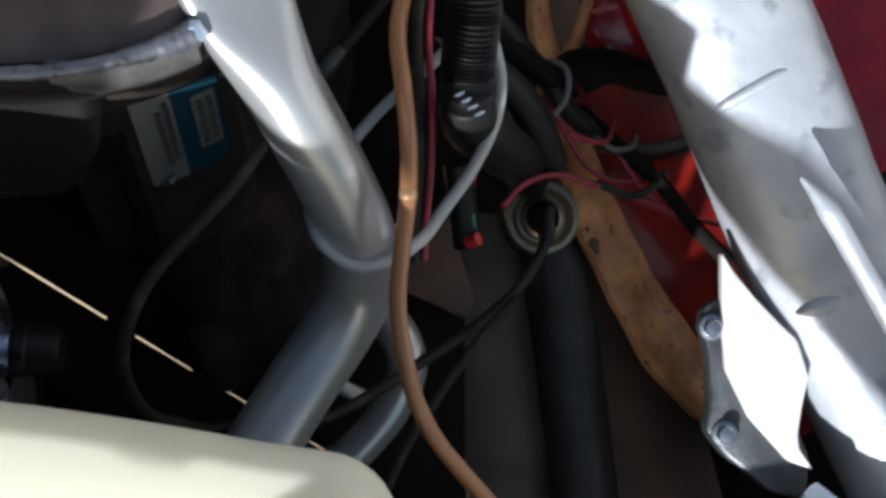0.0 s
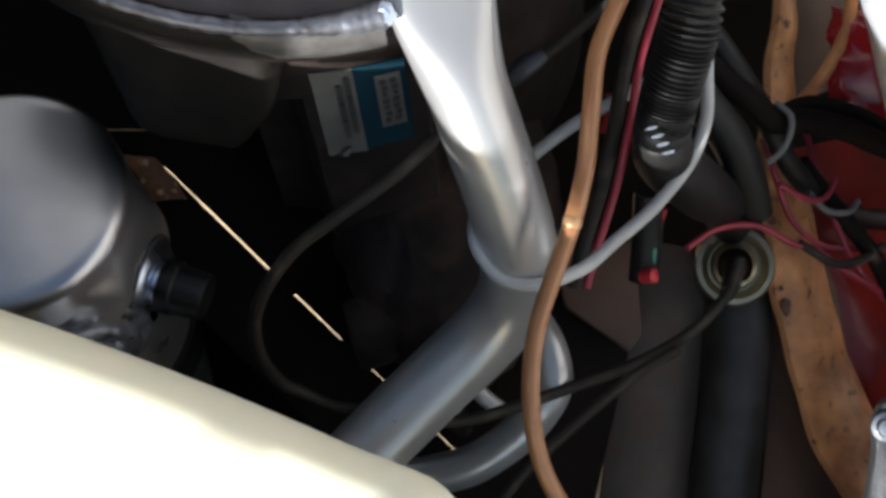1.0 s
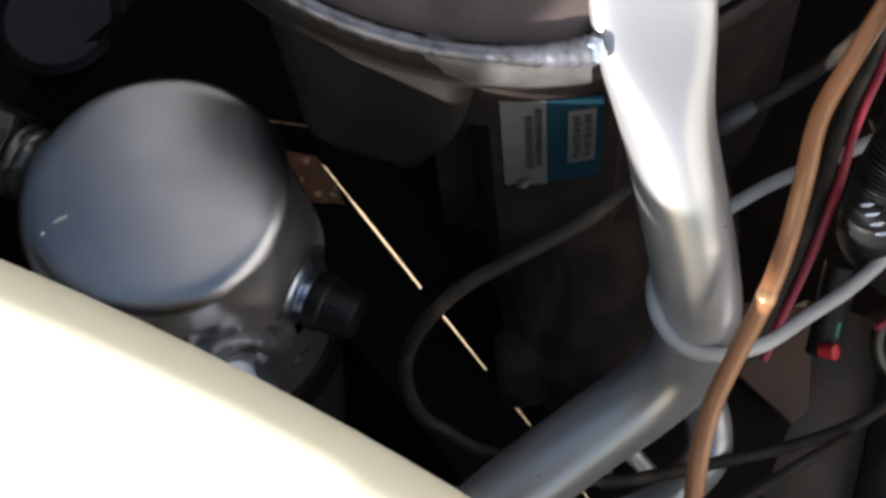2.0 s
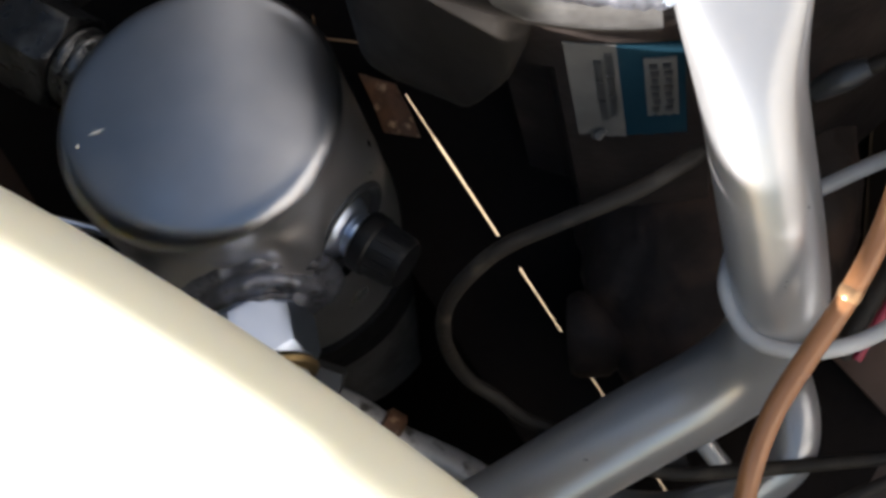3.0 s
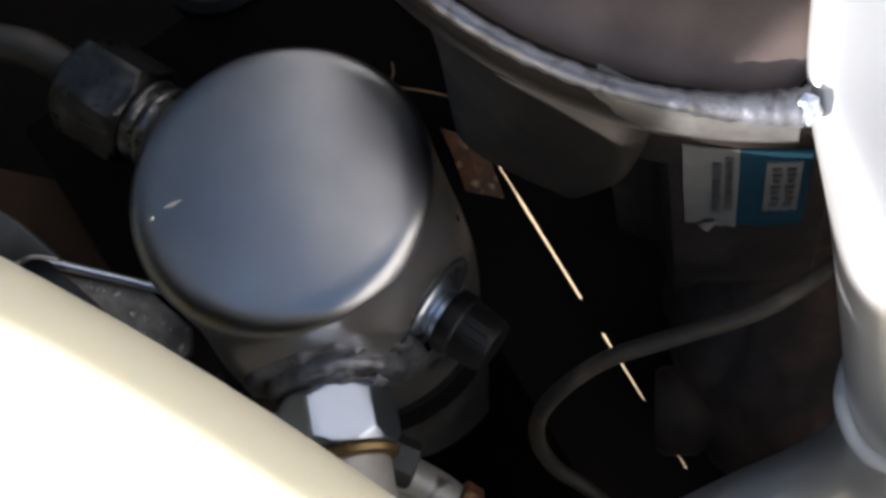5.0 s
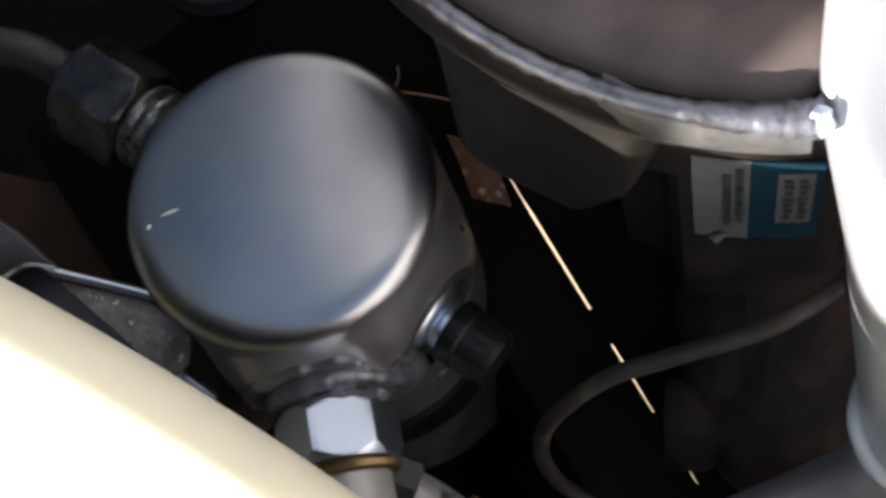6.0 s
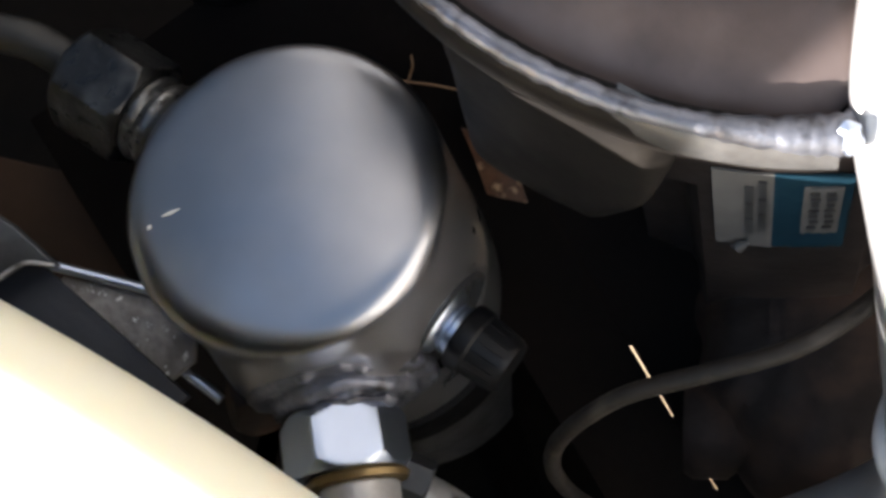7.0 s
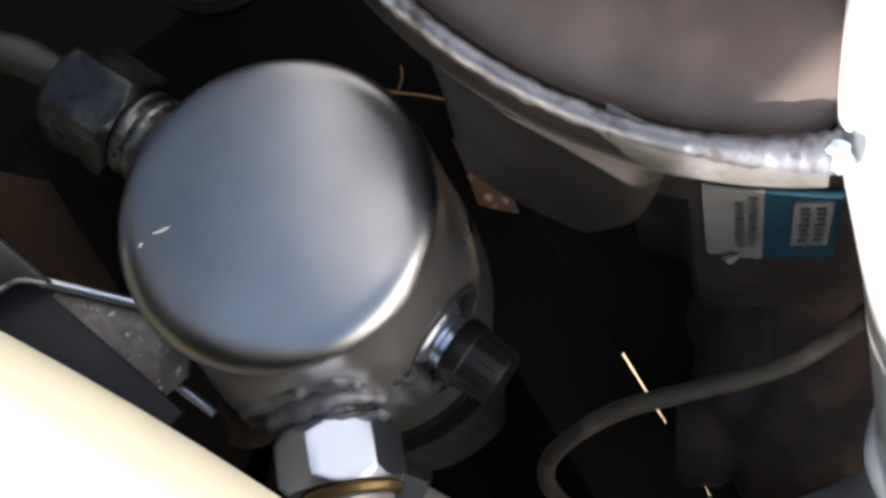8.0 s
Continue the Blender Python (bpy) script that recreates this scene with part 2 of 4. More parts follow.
def lathe(profile, at, axis=(0, 0, 1), segs=48, bm=None, wobble=0.0, closed=True, sector=None, up=(0, 0, 1)):
    """Turn (radius, height) pairs about an axis."""
    bm = bm or bmesh.new()
    m = Matrix.Translation(at) @ axes(axis, up)
    a0, a1 = sector or (0, 2 * math.pi)
    count = segs if not sector else segs + 1
    rings = []
    for r, h in profile:
        ring = []
        for k in range(count):
            a = a0 + (a1 - a0) * k / segs
            rr = r
            p = m @ Vector((rr * math.cos(a), rr * math.sin(a), h))
            if wobble:
                p += (p - m @ Vector((0, 0, h))).normalized() * wobble * noise.noise(p * 90)
            ring.append(bm.verts.new(p))
        rings.append(ring)
    for a, b in zip(rings, rings[1:]):
        for k in range(count if not sector else count - 1):
            bm.faces.new((a[k], a[(k + 1) % count], b[(k + 1) % count], b[k]))
    if closed:
        bm.faces.new(rings[0][::-1])
        bm.faces.new(rings[-1])
    return bm


def hexnut(at, axis, flats, length, chamfer=0.0018, up=(0, 0, 1), bm=None):
    """Hexagon turned off conically at both ends, so that its flats end in arcs; one flat faces up."""
    bm = bm or bmesh.new()
    m = Matrix.Translation(at) @ axes(axis, up)
    inner, outer, sides = flats / 2, flats / math.sqrt(3), 72
    rings = []
    for h in [chamfer * k / 5 for k in range(6)] + [length - chamfer * k / 5 for k in range(5, -1, -1)]:
        limit = inner * 0.985 + (outer - inner * 0.985) * min(1.0, min(h, length - h) / chamfer)
        ring = []
        for k in range(sides):
            a = 2 * math.pi * k / sides
            # straight sides with slightly rounded corners
            r = min(inner / math.cos((a + math.pi / 6) % (math.pi / 3) - math.pi / 6), limit, outer * 0.985)
            ring.append(bm.verts.new(m @ Vector((r * math.cos(a), r * math.sin(a), h))))
        rings.append(ring)
    for p, q in zip(rings, rings[1:]):
        for k in range(sides):
            bm.faces.new((p[k], p[(k + 1) % sides], q[(k + 1) % sides], q[k]))
    bm.faces.new(rings[0][::-1])
    bm.faces.new(rings[-1])
    return bm


def slab(outline, thick, normal, bm=None, bevel=0.0006):
    """Plate from a flat outline, given by its front corners, thickened against the normal."""
    bm = bm or bmesh.new()
    n = Vector(normal).normalized()
    front = [bm.verts.new(Vector(p)) for p in outline]
    back = [bm.verts.new(Vector(p) - n * thick) for p in outline]
    bm.faces.new(front)
    bm.faces.new(back[::-1])
    k = len(front)
    for i in range(k):
        bm.faces.new((front[i], back[i], back[(i + 1) % k], front[(i + 1) % k]))
    bmesh.ops.recalc_face_normals(bm, faces=bm.faces[:])
    if bevel:
        bmesh.ops.bevel(bm, geom=bm.edges[:], offset=bevel, segments=2, affect="EDGES", profile=0.5)
    return bm


def box(lo, hi, bevel=0.003, bm=None):
    (a, b, c), (d, e, f) = lo, hi
    return slab([(a, b, f), (d, b, f), (d, e, f), (a, e, f)], f - c, (0, 0, 1), bm, bevel)


def sheet(left, right, thick, steps=6, across=5, bow=0.0, rough=0.0):
    """Curved sheet of metal between two edge lines, with thickness."""
    a, b = glide(left, steps), glide(right, steps)
    n = min(len(a), len(b))
    bm = bmesh.new()
    rows = []
    for i in range(n):
        row = []
        for k in range(across + 1):
            u = k / across
            p = a[i].lerp(b[i], u)
            nrm = (b[i] - a[i]).cross(a[min(i + 1, n - 1)] - a[max(i - 1, 0)])
            nrm.normalize()
            if nrm.z < 0:
                nrm = -nrm
            p = p + nrm * (bow * 4 * u * (1 - u) + rough * noise.noise(p * 60))
            row.append((p, nrm))
        rows.append(row)
    top = [[bm.verts.new(p) for p, _ in row] for row in rows]
    low = [[bm.verts.new(p - q * thick) for p, q in row] for row in rows]
    for i in range(n - 1):
        for k in range(across):
            bm.faces.new((top[i][k], top[i][k + 1], top[i + 1][k + 1], top[i + 1][k]))
            bm.faces.new((low[i][k], low[i + 1][k], low[i + 1][k + 1], low[i][k + 1]))
        for k in (0, across):
            bm.faces.new((top[i][k], top[i + 1][k], low[i + 1][k], low[i][k]))
    for i in (0, n - 1):
        for k in range(across):
            bm.faces.new((top[i][k], top[i][k + 1], low[i][k + 1], low[i][k]))
    return bm


def cable(name, points, radius, material, label, category="cable", steps=8, sides=12):
    return solo(name, sweep(glide(points, steps), radius, sides), material, label, category)


# ---------------------------------------------------------------- setting
# rear bank is added, tilted to the sun so the gap shows bright
bm = bmesh.new()
rows = [[bm.verts.new((x, y, z)) for x in (-300, -3, 3, 300)] for y, z in ((-300, 0), (0.20, 0), (0.38, 0.03), (0.50, 0.10), (0.62, 0.20), (0.74, 0.28), (0.90, 0.30), (300, 0.30))]
for p, q in zip(rows, rows[1:]):
    for k in range(3):
        bm.faces.new((p[k], p[k + 1], q[k + 1], q[k]))
solo("ground", bm, M_GROUND, "dry sandy earth with a bank added to catch the sun", "ground", "structure")

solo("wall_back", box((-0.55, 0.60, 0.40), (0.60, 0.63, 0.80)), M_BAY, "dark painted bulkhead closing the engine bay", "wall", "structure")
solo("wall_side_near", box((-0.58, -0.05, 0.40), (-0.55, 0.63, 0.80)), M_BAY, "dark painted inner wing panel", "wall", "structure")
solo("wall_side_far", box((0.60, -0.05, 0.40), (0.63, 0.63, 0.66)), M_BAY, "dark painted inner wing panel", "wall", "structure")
# unseen front walls, added with tops set to cut the low sun
solo("wall_front", box((-0.55, -0.050, 0.40), (-0.060, -0.030, 0.792)), M_BAY, "unseen front wall, its height set to block the low sun", "wall", "structure")
solo("wall_front_low", box((-0.058, -0.050, 0.40), (0.60, -0.030, 0.673)), M_BAY, "unseen lower front wall that lets the sun reach the casting", "wall", "structure")
# added panel closes a leak of ground light behind the canister
solo("wall_inner", box((0.030, 0.425, 0.47), (0.60, 0.440, 0.765)), M_BAY, "dark panel added behind the canister against stray ground light", "wall", "structure")
# unseen strip: shades the flange, slots pass sun spots to the red sheet
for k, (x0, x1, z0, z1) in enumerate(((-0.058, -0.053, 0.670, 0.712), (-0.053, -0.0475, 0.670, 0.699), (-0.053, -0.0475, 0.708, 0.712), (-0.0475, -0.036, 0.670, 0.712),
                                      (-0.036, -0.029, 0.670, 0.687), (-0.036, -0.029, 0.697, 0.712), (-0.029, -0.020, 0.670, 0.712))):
    solo("wall_front_mid_%d" % (k + 1), box((x0, -0.0335, z0), (x1, -0.0315, z1), 0), M_BAY, "unseen slotted strip that shapes the sun on flange and red sheet", "wall", "structure")
# unseen wall added so the lid reflects dark blue on its left
solo("wall_lid_reflection", box((-2.10, -0.6, -0.02), (-1.90, 6.0, 4.20), 0.01), M_SHADEWALL, "unseen dark blue wall added for the lid reflection", "wall", "structure")
# unseen pale wall added to throw sunlight back onto the drier
solo("wall_bounce", box((2.30, -3.0, -0.02), (2.50, 5.0, 3.40), 0.01), M_BOUNCE, "unseen pale sunlit wall added to brighten the right of the drier", "wall", "structure")
# unseen plates added beyond the front panel to shape the sun patches
p, h = Vector((0.728, -0.686, 0)), Vector((-0.686, -0.728, 0))
c = [p * a + h * 0.380 + Vector((0, 0, z)) for a, z in ((-0.140, 0.965), (-0.140, 0.883), (-0.209, 0.889), (-0.215, 0.925), (-0.470, 0.925), (-0.470, 0.965))]
solo("sun_block_rim", slab(c, 0.015, h, None, 0), M_BAY, "unseen plate that keeps the sun off the canister rim", "bonnet", "structure")
# added strip: lower border of the sun patch on the brace tube
rod = [p * a + h * 0.170 + Vector((0, 0, z)) for a, z in ((-0.1405, 0.8318), (-0.1127, 0.8228), (-0.1020, 0.8188), (-0.0960, 0.8158), (-0.0850, 0.8126), (-0.0850, 0.8205), (-0.0960, 0.8230), (-0.1027, 0.8246), (-0.1070, 0.8268), (-0.1127, 0.8302), (-0.1225, 0.8345), (-0.1405, 0.8372))]
solo("sun_block_tube_low", slab(rod, 0.004, h, None, 0.0), M_BAY, "unseen strip that ends the sun patch on the brace tube", "rod", "structure")
# added plate: right border of that patch, and shade on the copper wire
latch = [p * a + h * 0.376 + Vector((0, 0, z)) for a, z in ((-0.0915, 0.8620), (-0.0900, 0.8730), (-0.0915, 0.8820), (-0.0950, 0.8895), (-0.0990, 0.8950), (-0.1410, 0.9450), (-0.1410, 0.9650), (-0.0745, 0.9650), (-0.0745, 0.9000), (-0.0665, 0.9000), (-0.0665, 0.8548), (-0.0790, 0.8562), (-0.0800, 0.8620))]
solo("sun_block_tube_side", slab(latch, 0.004, h, None, 0.0), M_BAY, "unseen plate that narrows the sun on the tube and copper wire", "latch", "structure")
# added bar: band of shade across the casting
stay = [p * a + h * 0.366 + Vector((0, 0, z)) for a, z in ((-0.020, 0.818), (0.0, 0.804), (0.017, 0.801), (0.040, 0.792), (0.095, 0.764), (0.095, 0.783), (0.060, 0.811), (0.031, 0.827), (0.010, 0.832), (-0.020, 0.836))]
solo("sun_block_casting", slab(stay, 0.010, -h, None, 0.0), M_BAY, "unseen slanting bar that shades the silver casting", "stay", "structure")
# unseen raised bonnet over the rear of the bay, added for the lid's reflection
def bonnet():
    root = thing("bonnet", (0.20, 0.60, 0.80), "unseen raised grey-lined bonnet, set for its reflection in the lid", "bonnet", "", "structure")
    foot, tip = Vector((0, 0.640, 0.800)), Vector((0, 0.300, 1.950))
    n = Vector((0, -0.959, -0.284))
    x = lambda v: Vector((v, 0, 0))
    part("panel", slab([foot + x(-0.30), foot + x(0.80), tip + x(0.72), tip + x(-0.24)], 0.012, n, None, 0.003), M_BONNET, root)
    for u in (0.02, 0.34, 0.66, 0.98):
        a, b = foot + x(-0.27 + 1.02 * u), tip + x(-0.21 + 0.88 * u)
        part("rib", slab([a + n * 0.014, a + x(0.05) + n * 0.014, b + x(0.05) + n * 0.014, b + n * 0.014], 0.016, n, None, 0.004), M_BONNET, root)
    return root


bonnet()
# added near-black floor pan closing the bay, with an open slot under the partition
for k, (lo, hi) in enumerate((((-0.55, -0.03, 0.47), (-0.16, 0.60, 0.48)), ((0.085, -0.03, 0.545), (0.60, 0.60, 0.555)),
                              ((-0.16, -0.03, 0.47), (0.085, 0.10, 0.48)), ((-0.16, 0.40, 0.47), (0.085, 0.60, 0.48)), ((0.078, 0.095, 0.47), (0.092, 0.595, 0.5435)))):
    solo("floor_%d" % (k + 1), box(lo, hi, 0.001), M_BAY, "near-black pan added to close the bay below", "floor pan", "structure")

# sloping black partition with a narrow daylight gap between its two panels
GA = Vector((-0.0189, 0.2125, 0.6600))
GD = Vector((0.0662, -0.0733, -0.0448)).normalized()
GW = GD.cross(Vector((0.0, -0.45, 0.89))).normalized()
GN = GW.cross(GD)
if GN.z < 0:
    GN = -GN
gap = ((-0.12, 0.00010), (-0.060, 0.00010), (-0.034, 0.00016), (-0.029, 0.00034), (0.0, 0.00030), (0.012, 0.00026), (0.026, 0.00018), (0.045, 0.00012), (0.070, 0.00016), (0.14, 0.00016))
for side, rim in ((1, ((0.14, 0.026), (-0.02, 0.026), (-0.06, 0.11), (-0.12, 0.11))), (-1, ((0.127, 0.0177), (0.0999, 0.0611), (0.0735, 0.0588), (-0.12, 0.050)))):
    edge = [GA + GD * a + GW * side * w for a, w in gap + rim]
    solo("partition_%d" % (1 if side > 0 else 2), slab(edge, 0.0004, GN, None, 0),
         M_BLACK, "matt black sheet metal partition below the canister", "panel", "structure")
# skirt and pan added to keep ground light from showing beside the drier
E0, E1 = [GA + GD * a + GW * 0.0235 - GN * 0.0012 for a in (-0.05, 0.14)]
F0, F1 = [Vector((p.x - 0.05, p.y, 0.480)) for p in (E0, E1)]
solo("partition_3", slab([E0, E1, F1, F0], 0.001, (-0.9, -0.7, 0.3), None, 0), M_BLACK, "black skirt added to block ground light under the partition", "panel", "structure")
solo("floor_6", slab([F0, F1, (F1.x, 0.09, 0.480), (-0.17, 0.09, 0.480), (-0.17, F0.y + 0.02, 0.480)], 0.009, (0, 0, 1), None, 0), M_BAY, "near-black pan added to close the floor under the drier", "floor pan", "structure")
# added lip hides the ground light behind part of the gap
solo("floor_7", slab([(-0.100, 0.3320, 0.4755), (-0.0415, 0.2598, 0.4755), (-0.0415, 0.200, 0.4755), (-0.150, 0.200, 0.4755), (-0.150, 0.3320, 0.4755)], 0.003, (0, 0, 1), None, 0), M_BAY, "near-black lip added to hide ground light behind the gap", "floor pan", "structure")
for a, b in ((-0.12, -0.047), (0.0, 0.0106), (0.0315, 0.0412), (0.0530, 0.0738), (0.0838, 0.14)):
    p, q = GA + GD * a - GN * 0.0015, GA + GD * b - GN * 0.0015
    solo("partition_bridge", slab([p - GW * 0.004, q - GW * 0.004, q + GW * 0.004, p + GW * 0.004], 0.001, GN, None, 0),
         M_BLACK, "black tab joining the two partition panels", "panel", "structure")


# ---------------------------------------------------------------- receiver drier
DC = Vector((-0.0813, 0.2076, 0.0))
TOP = 0.7331


def drier():
    R = 0.0354
    root = thing("receiver_drier", (DC.x, DC.y, 0.600), "upright aluminium receiver drier with domed top and screwed pipe fittings", "receiver drier")
    # nearly flat top whose bend tightens steadily towards the wall
    tilt, r, z = radians(7), 0.0, 0.0
    rim = []
    for k in range(83):
        a = radians(7 + k)
        bend = 0.0036 + 0.0210 * math.exp(-k / 12.0)
        rim.append((r, z, a))
        r += bend * math.cos(a) * radians(1)
        z -= bend * math.sin(a) * radians(1)
    rd, F = R - r, -z
    crown = TOP + 0.5 * rd * math.tan(tilt)
    PORT = Vector((0.895, -0.400, -0.10)).normalized(), DC + Vector((0, 0, 0.7065))
    FRONT = Vector((0.375, -0.925, -0.04)).normalized(), DC + Vector((0, 0, 0.6990))

    def bulge(bm):
        # bosses drawn smoothly out of the wall round both fittings
        for v in bm.verts:
            for (ax, o), face, r0, r1 in ((PORT, 0.0374, 0.0125, 0.0285), (FRONT, 0.0352, 0.0190, 0.0310)):
                rel = v.co - o
                along = rel.dot(ax)
                if along > 0.008:
                    d = (rel - ax * along).length
                    k = max(0.0, min(1.0, (r1 - d) / (r1 - r0)))
                    v.co += ax * max(0.0, face - along) * k * k * (3 - 2 * k)
        return bm

    def bore(bm, radius):
        ax, o = PORT
        gone = [v for v in bm.verts if (v.co - o).dot(ax) > 0 and (v.co - o - ax * (v.co - o).dot(ax)).length < radius]
        bmesh.ops.delete(bm, geom=gone, context="VERTS")
        return bm

    dome = lambda r: TOP + 0.5 * rd * math.tan(tilt) * (1 - (r / rd) ** 2) if r < rd else min((abs(rd + q - r), TOP + h) for q, h, _ in rim)[1]
    prof = [(0.00001, crown)] + [(rd * k / 14, dome(rd * k / 14)) for k in range(1, 14)]
    prof += [(rd + q, TOP + h) for q, h, _ in rim[::3]] + [(R, TOP - F)]
    body = part("lid", bulge(lathe(prof, DC, segs=160, closed=False)), M_ALU, root, "polished aluminium domed lid", smooth=70)
    side = [(R, TOP - F - (0.0455 - F) * k / 42) for k in range(43)]
    side += [(R + 0.0002, TOP - 0.0495), (R - 0.0006, TOP - 0.0500), (R - 0.0006, TOP - 0.0509), (R + 0.0002, TOP - 0.0514)]
    side += [(R, TOP - 0.0520 - 0.0025 * k) for k in range(10)] + [(R, 0.600)]
    part("shell", bore(bulge(lathe(side, DC, segs=160, closed=False)), 0.0116), M_ALU_SIDE, root, "dusty aluminium side shell", smooth=70)
    band = part("clamp_band", lathe([(R - 0.001, 0), (R + 0.0018, 0.0004), (R + 0.0018, 0.0146), (R - 0.001, 0.015)], DC + Vector((0, 0, TOP - 0.094)), segs=72), M_RUBBER, root, "black clamp band")
    part("clamp_lug", slab([DC + Vector(p) for p in ((0.030, 0.010, TOP - 0.079), (0.040, 0.019, TOP - 0.079), (0.034, 0.025, TOP - 0.079), (0.024, 0.018, TOP - 0.079))], 0.014, (0, 0, 1)), M_RUBBER, band)
    part("lower_shell", lathe([(R - 0.003, 0), (R + 0.0012, 0.003), (R + 0.0012, TOP - 0.094 - 0.600)], DC + Vector((0, 0, 0.600)), segs=72), M_GRIME, root, "dull grimy lower shell")
    # scratches on the lid
    for (x, y), ang, ln in (((-0.0216, -0.0090), 32, 0.0044), ((-0.0258, -0.0128), 60, 0.0014)):
        d = Vector((math.cos(radians(ang)), math.sin(radians(ang)), 0))
        c = DC + Vector((x, y, dome(math.hypot(x, y)) + 0.0002))
        part("scratch", sweep([c - d * ln / 2, c, c + d * ln / 2], lambda u: 0.0001 + 0.00032 * math.sin(math.pi * u), 6), M_FACE, body, "bright scratch")

    # service port with black cap
    ax, o = PORT
    o = o - ax * 0.0008
    part("port_socket", lathe([(0.0142, 0.0368), (0.0136, 0.0388), (0.0126, 0.0393), (0.0117, 0.0386), (0.0111, 0.0366), (0.0107, 0.0335), (0.0098, 0.0326), (0.001, 0.0326)], o, ax, 48, wobble=0.0003), M_DARKMETAL, root, "worn port socket")
    neck = part("service_port", lathe([(0.0086, 0.0324), (0.0089, 0.0345), (0.0086, 0.0368), (0.0076, 0.0386), (0.0062, 0.0394), (0.0056, 0.0396), (0.0062, 0.0402), (0.0062, 0.0406), (0.0056, 0.0410), (0.0062, 0.0416), (0.0062, 0.0422), (0.0052, 0.0432)], o, ax, 32), M_ZINC, root, "bright threaded port")
    cap = part("valve_cap", lathe([(0.0060, 0.0424), (0.0076, 0.0426), (0.0080, 0.0434), (0.0079, 0.0466), (0.0073, 0.0472), (0.0067, 0.0545), (0.0060, 0.0558), (0.0008, 0.0560)], o, ax, 40), M_CAP, neck, "black plastic dust cap")
    m = Matrix.Translation(o) @ axes(ax)
    for k in range(18):
        a = 2 * math.pi * k / 18
        p0, p1 = m @ Vector((0.0072 * math.cos(a), 0.0072 * math.sin(a), 0.0476)), m @ Vector((0.0067 * math.cos(a), 0.0067 * math.sin(a), 0.0542))
        part("grip_rib", sweep([p0, (p0 + p1) / 2, p1], 0.00022, 6), M_CAP, cap)

    # front fitting: bright hexagon nut, brass ring, pipe
    ax, o = FRONT
    o = o - ax * 0.0042
    weld = lathe([(0.0212, 0.0370), (0.0218, 0.0388), (0.0208, 0.0402), (0.0190, 0.0408), (0.0176, 0.0404), (0.0166, 0.0410), (0.0170, 0.0422), (0.0164, 0.0434), (0.0148, 0.0440), (0.0134, 0.0438), (0.0128, 0.0444), (0.0132, 0.0450), (0.0124, 0.0456), (0.0110, 0.0458)], o, ax, 120)
    for v in weld.verts:
        v.co += (v.co - o).normalized() * (0.0012 * noise.noise(v.co * 210) + 0.0006 * noise.noise(v.co * 520))
    part("fitting_collar", weld, M_WELD, root, "lumpy weld collar", smooth=70)
    part("hex_nut", hexnut(o + ax * 0.0450 + Vector((-0.0016, -0.0006, 0)), ax, 0.0250, 0.0138, 0.0026, up=(0.283, 0.073, 0.952)), M_ZINC, root, "bright zinc plated hexagon nut", smooth=18)
    part("sealing_ring", lathe([(0.008, 0.0588), (0.0108, 0.0590), (0.0116, 0.0600), (0.0110, 0.0612), (0.008, 0.0614)], o, ax, 40), M_BRASS, root, "brass sealing ring")
    part("pipe_sleeve", lathe([(0.0080, 0.0610), (0.0090, 0.0620), (0.0090, 0.0730), (0.0080, 0.0740), (0.001, 0.0742)], o, ax, 36), M_ALU_DULL, root)

    # side fitting with threaded collar and dark hexagon nut
    ax = Vector((-0.915, 0.385, 0.06)).normalized()
    o = DC + Vector((0, 0, 0.7135))
    rings = [(0.0135, 0.030)]
    for k in range(3):
        h = 0.0352 + k * 0.0042
        rings += [(0.0098, h), (0.0108, h + 0.0010), (0.0110, h + 0.0020), (0.0104, h + 0.0032)]
    part("side_collar", lathe(rings, o, ax, 40), M_THREAD, root, "dirty threaded collar")
    part("side_nut", hexnut(o + ax * 0.0465, ax, 0.0245, 0.0205, 0.0022), M_OILNUT, root, "dark oily hexagon nut", smooth=18)
    e = o + ax * 0.0665
    pts = glide([e, e + Vector((-0.008, 0.0035, 0.002)), e + Vector((-0.018, 0.005, 0.006)), e + Vector((-0.045, 0.004, 0.006)), e + Vector((-0.12, 0.0, -0.01))], 6)
    part("side_pipe", sweep(pts, 0.0048, 20), M_PIPE, root, "grimy grey aluminium pipe")
    return root


drier()


# ---------------------------------------------------------------- black canister with welded rim
KC = Vector((0.0077, 0.3102, 0.0))


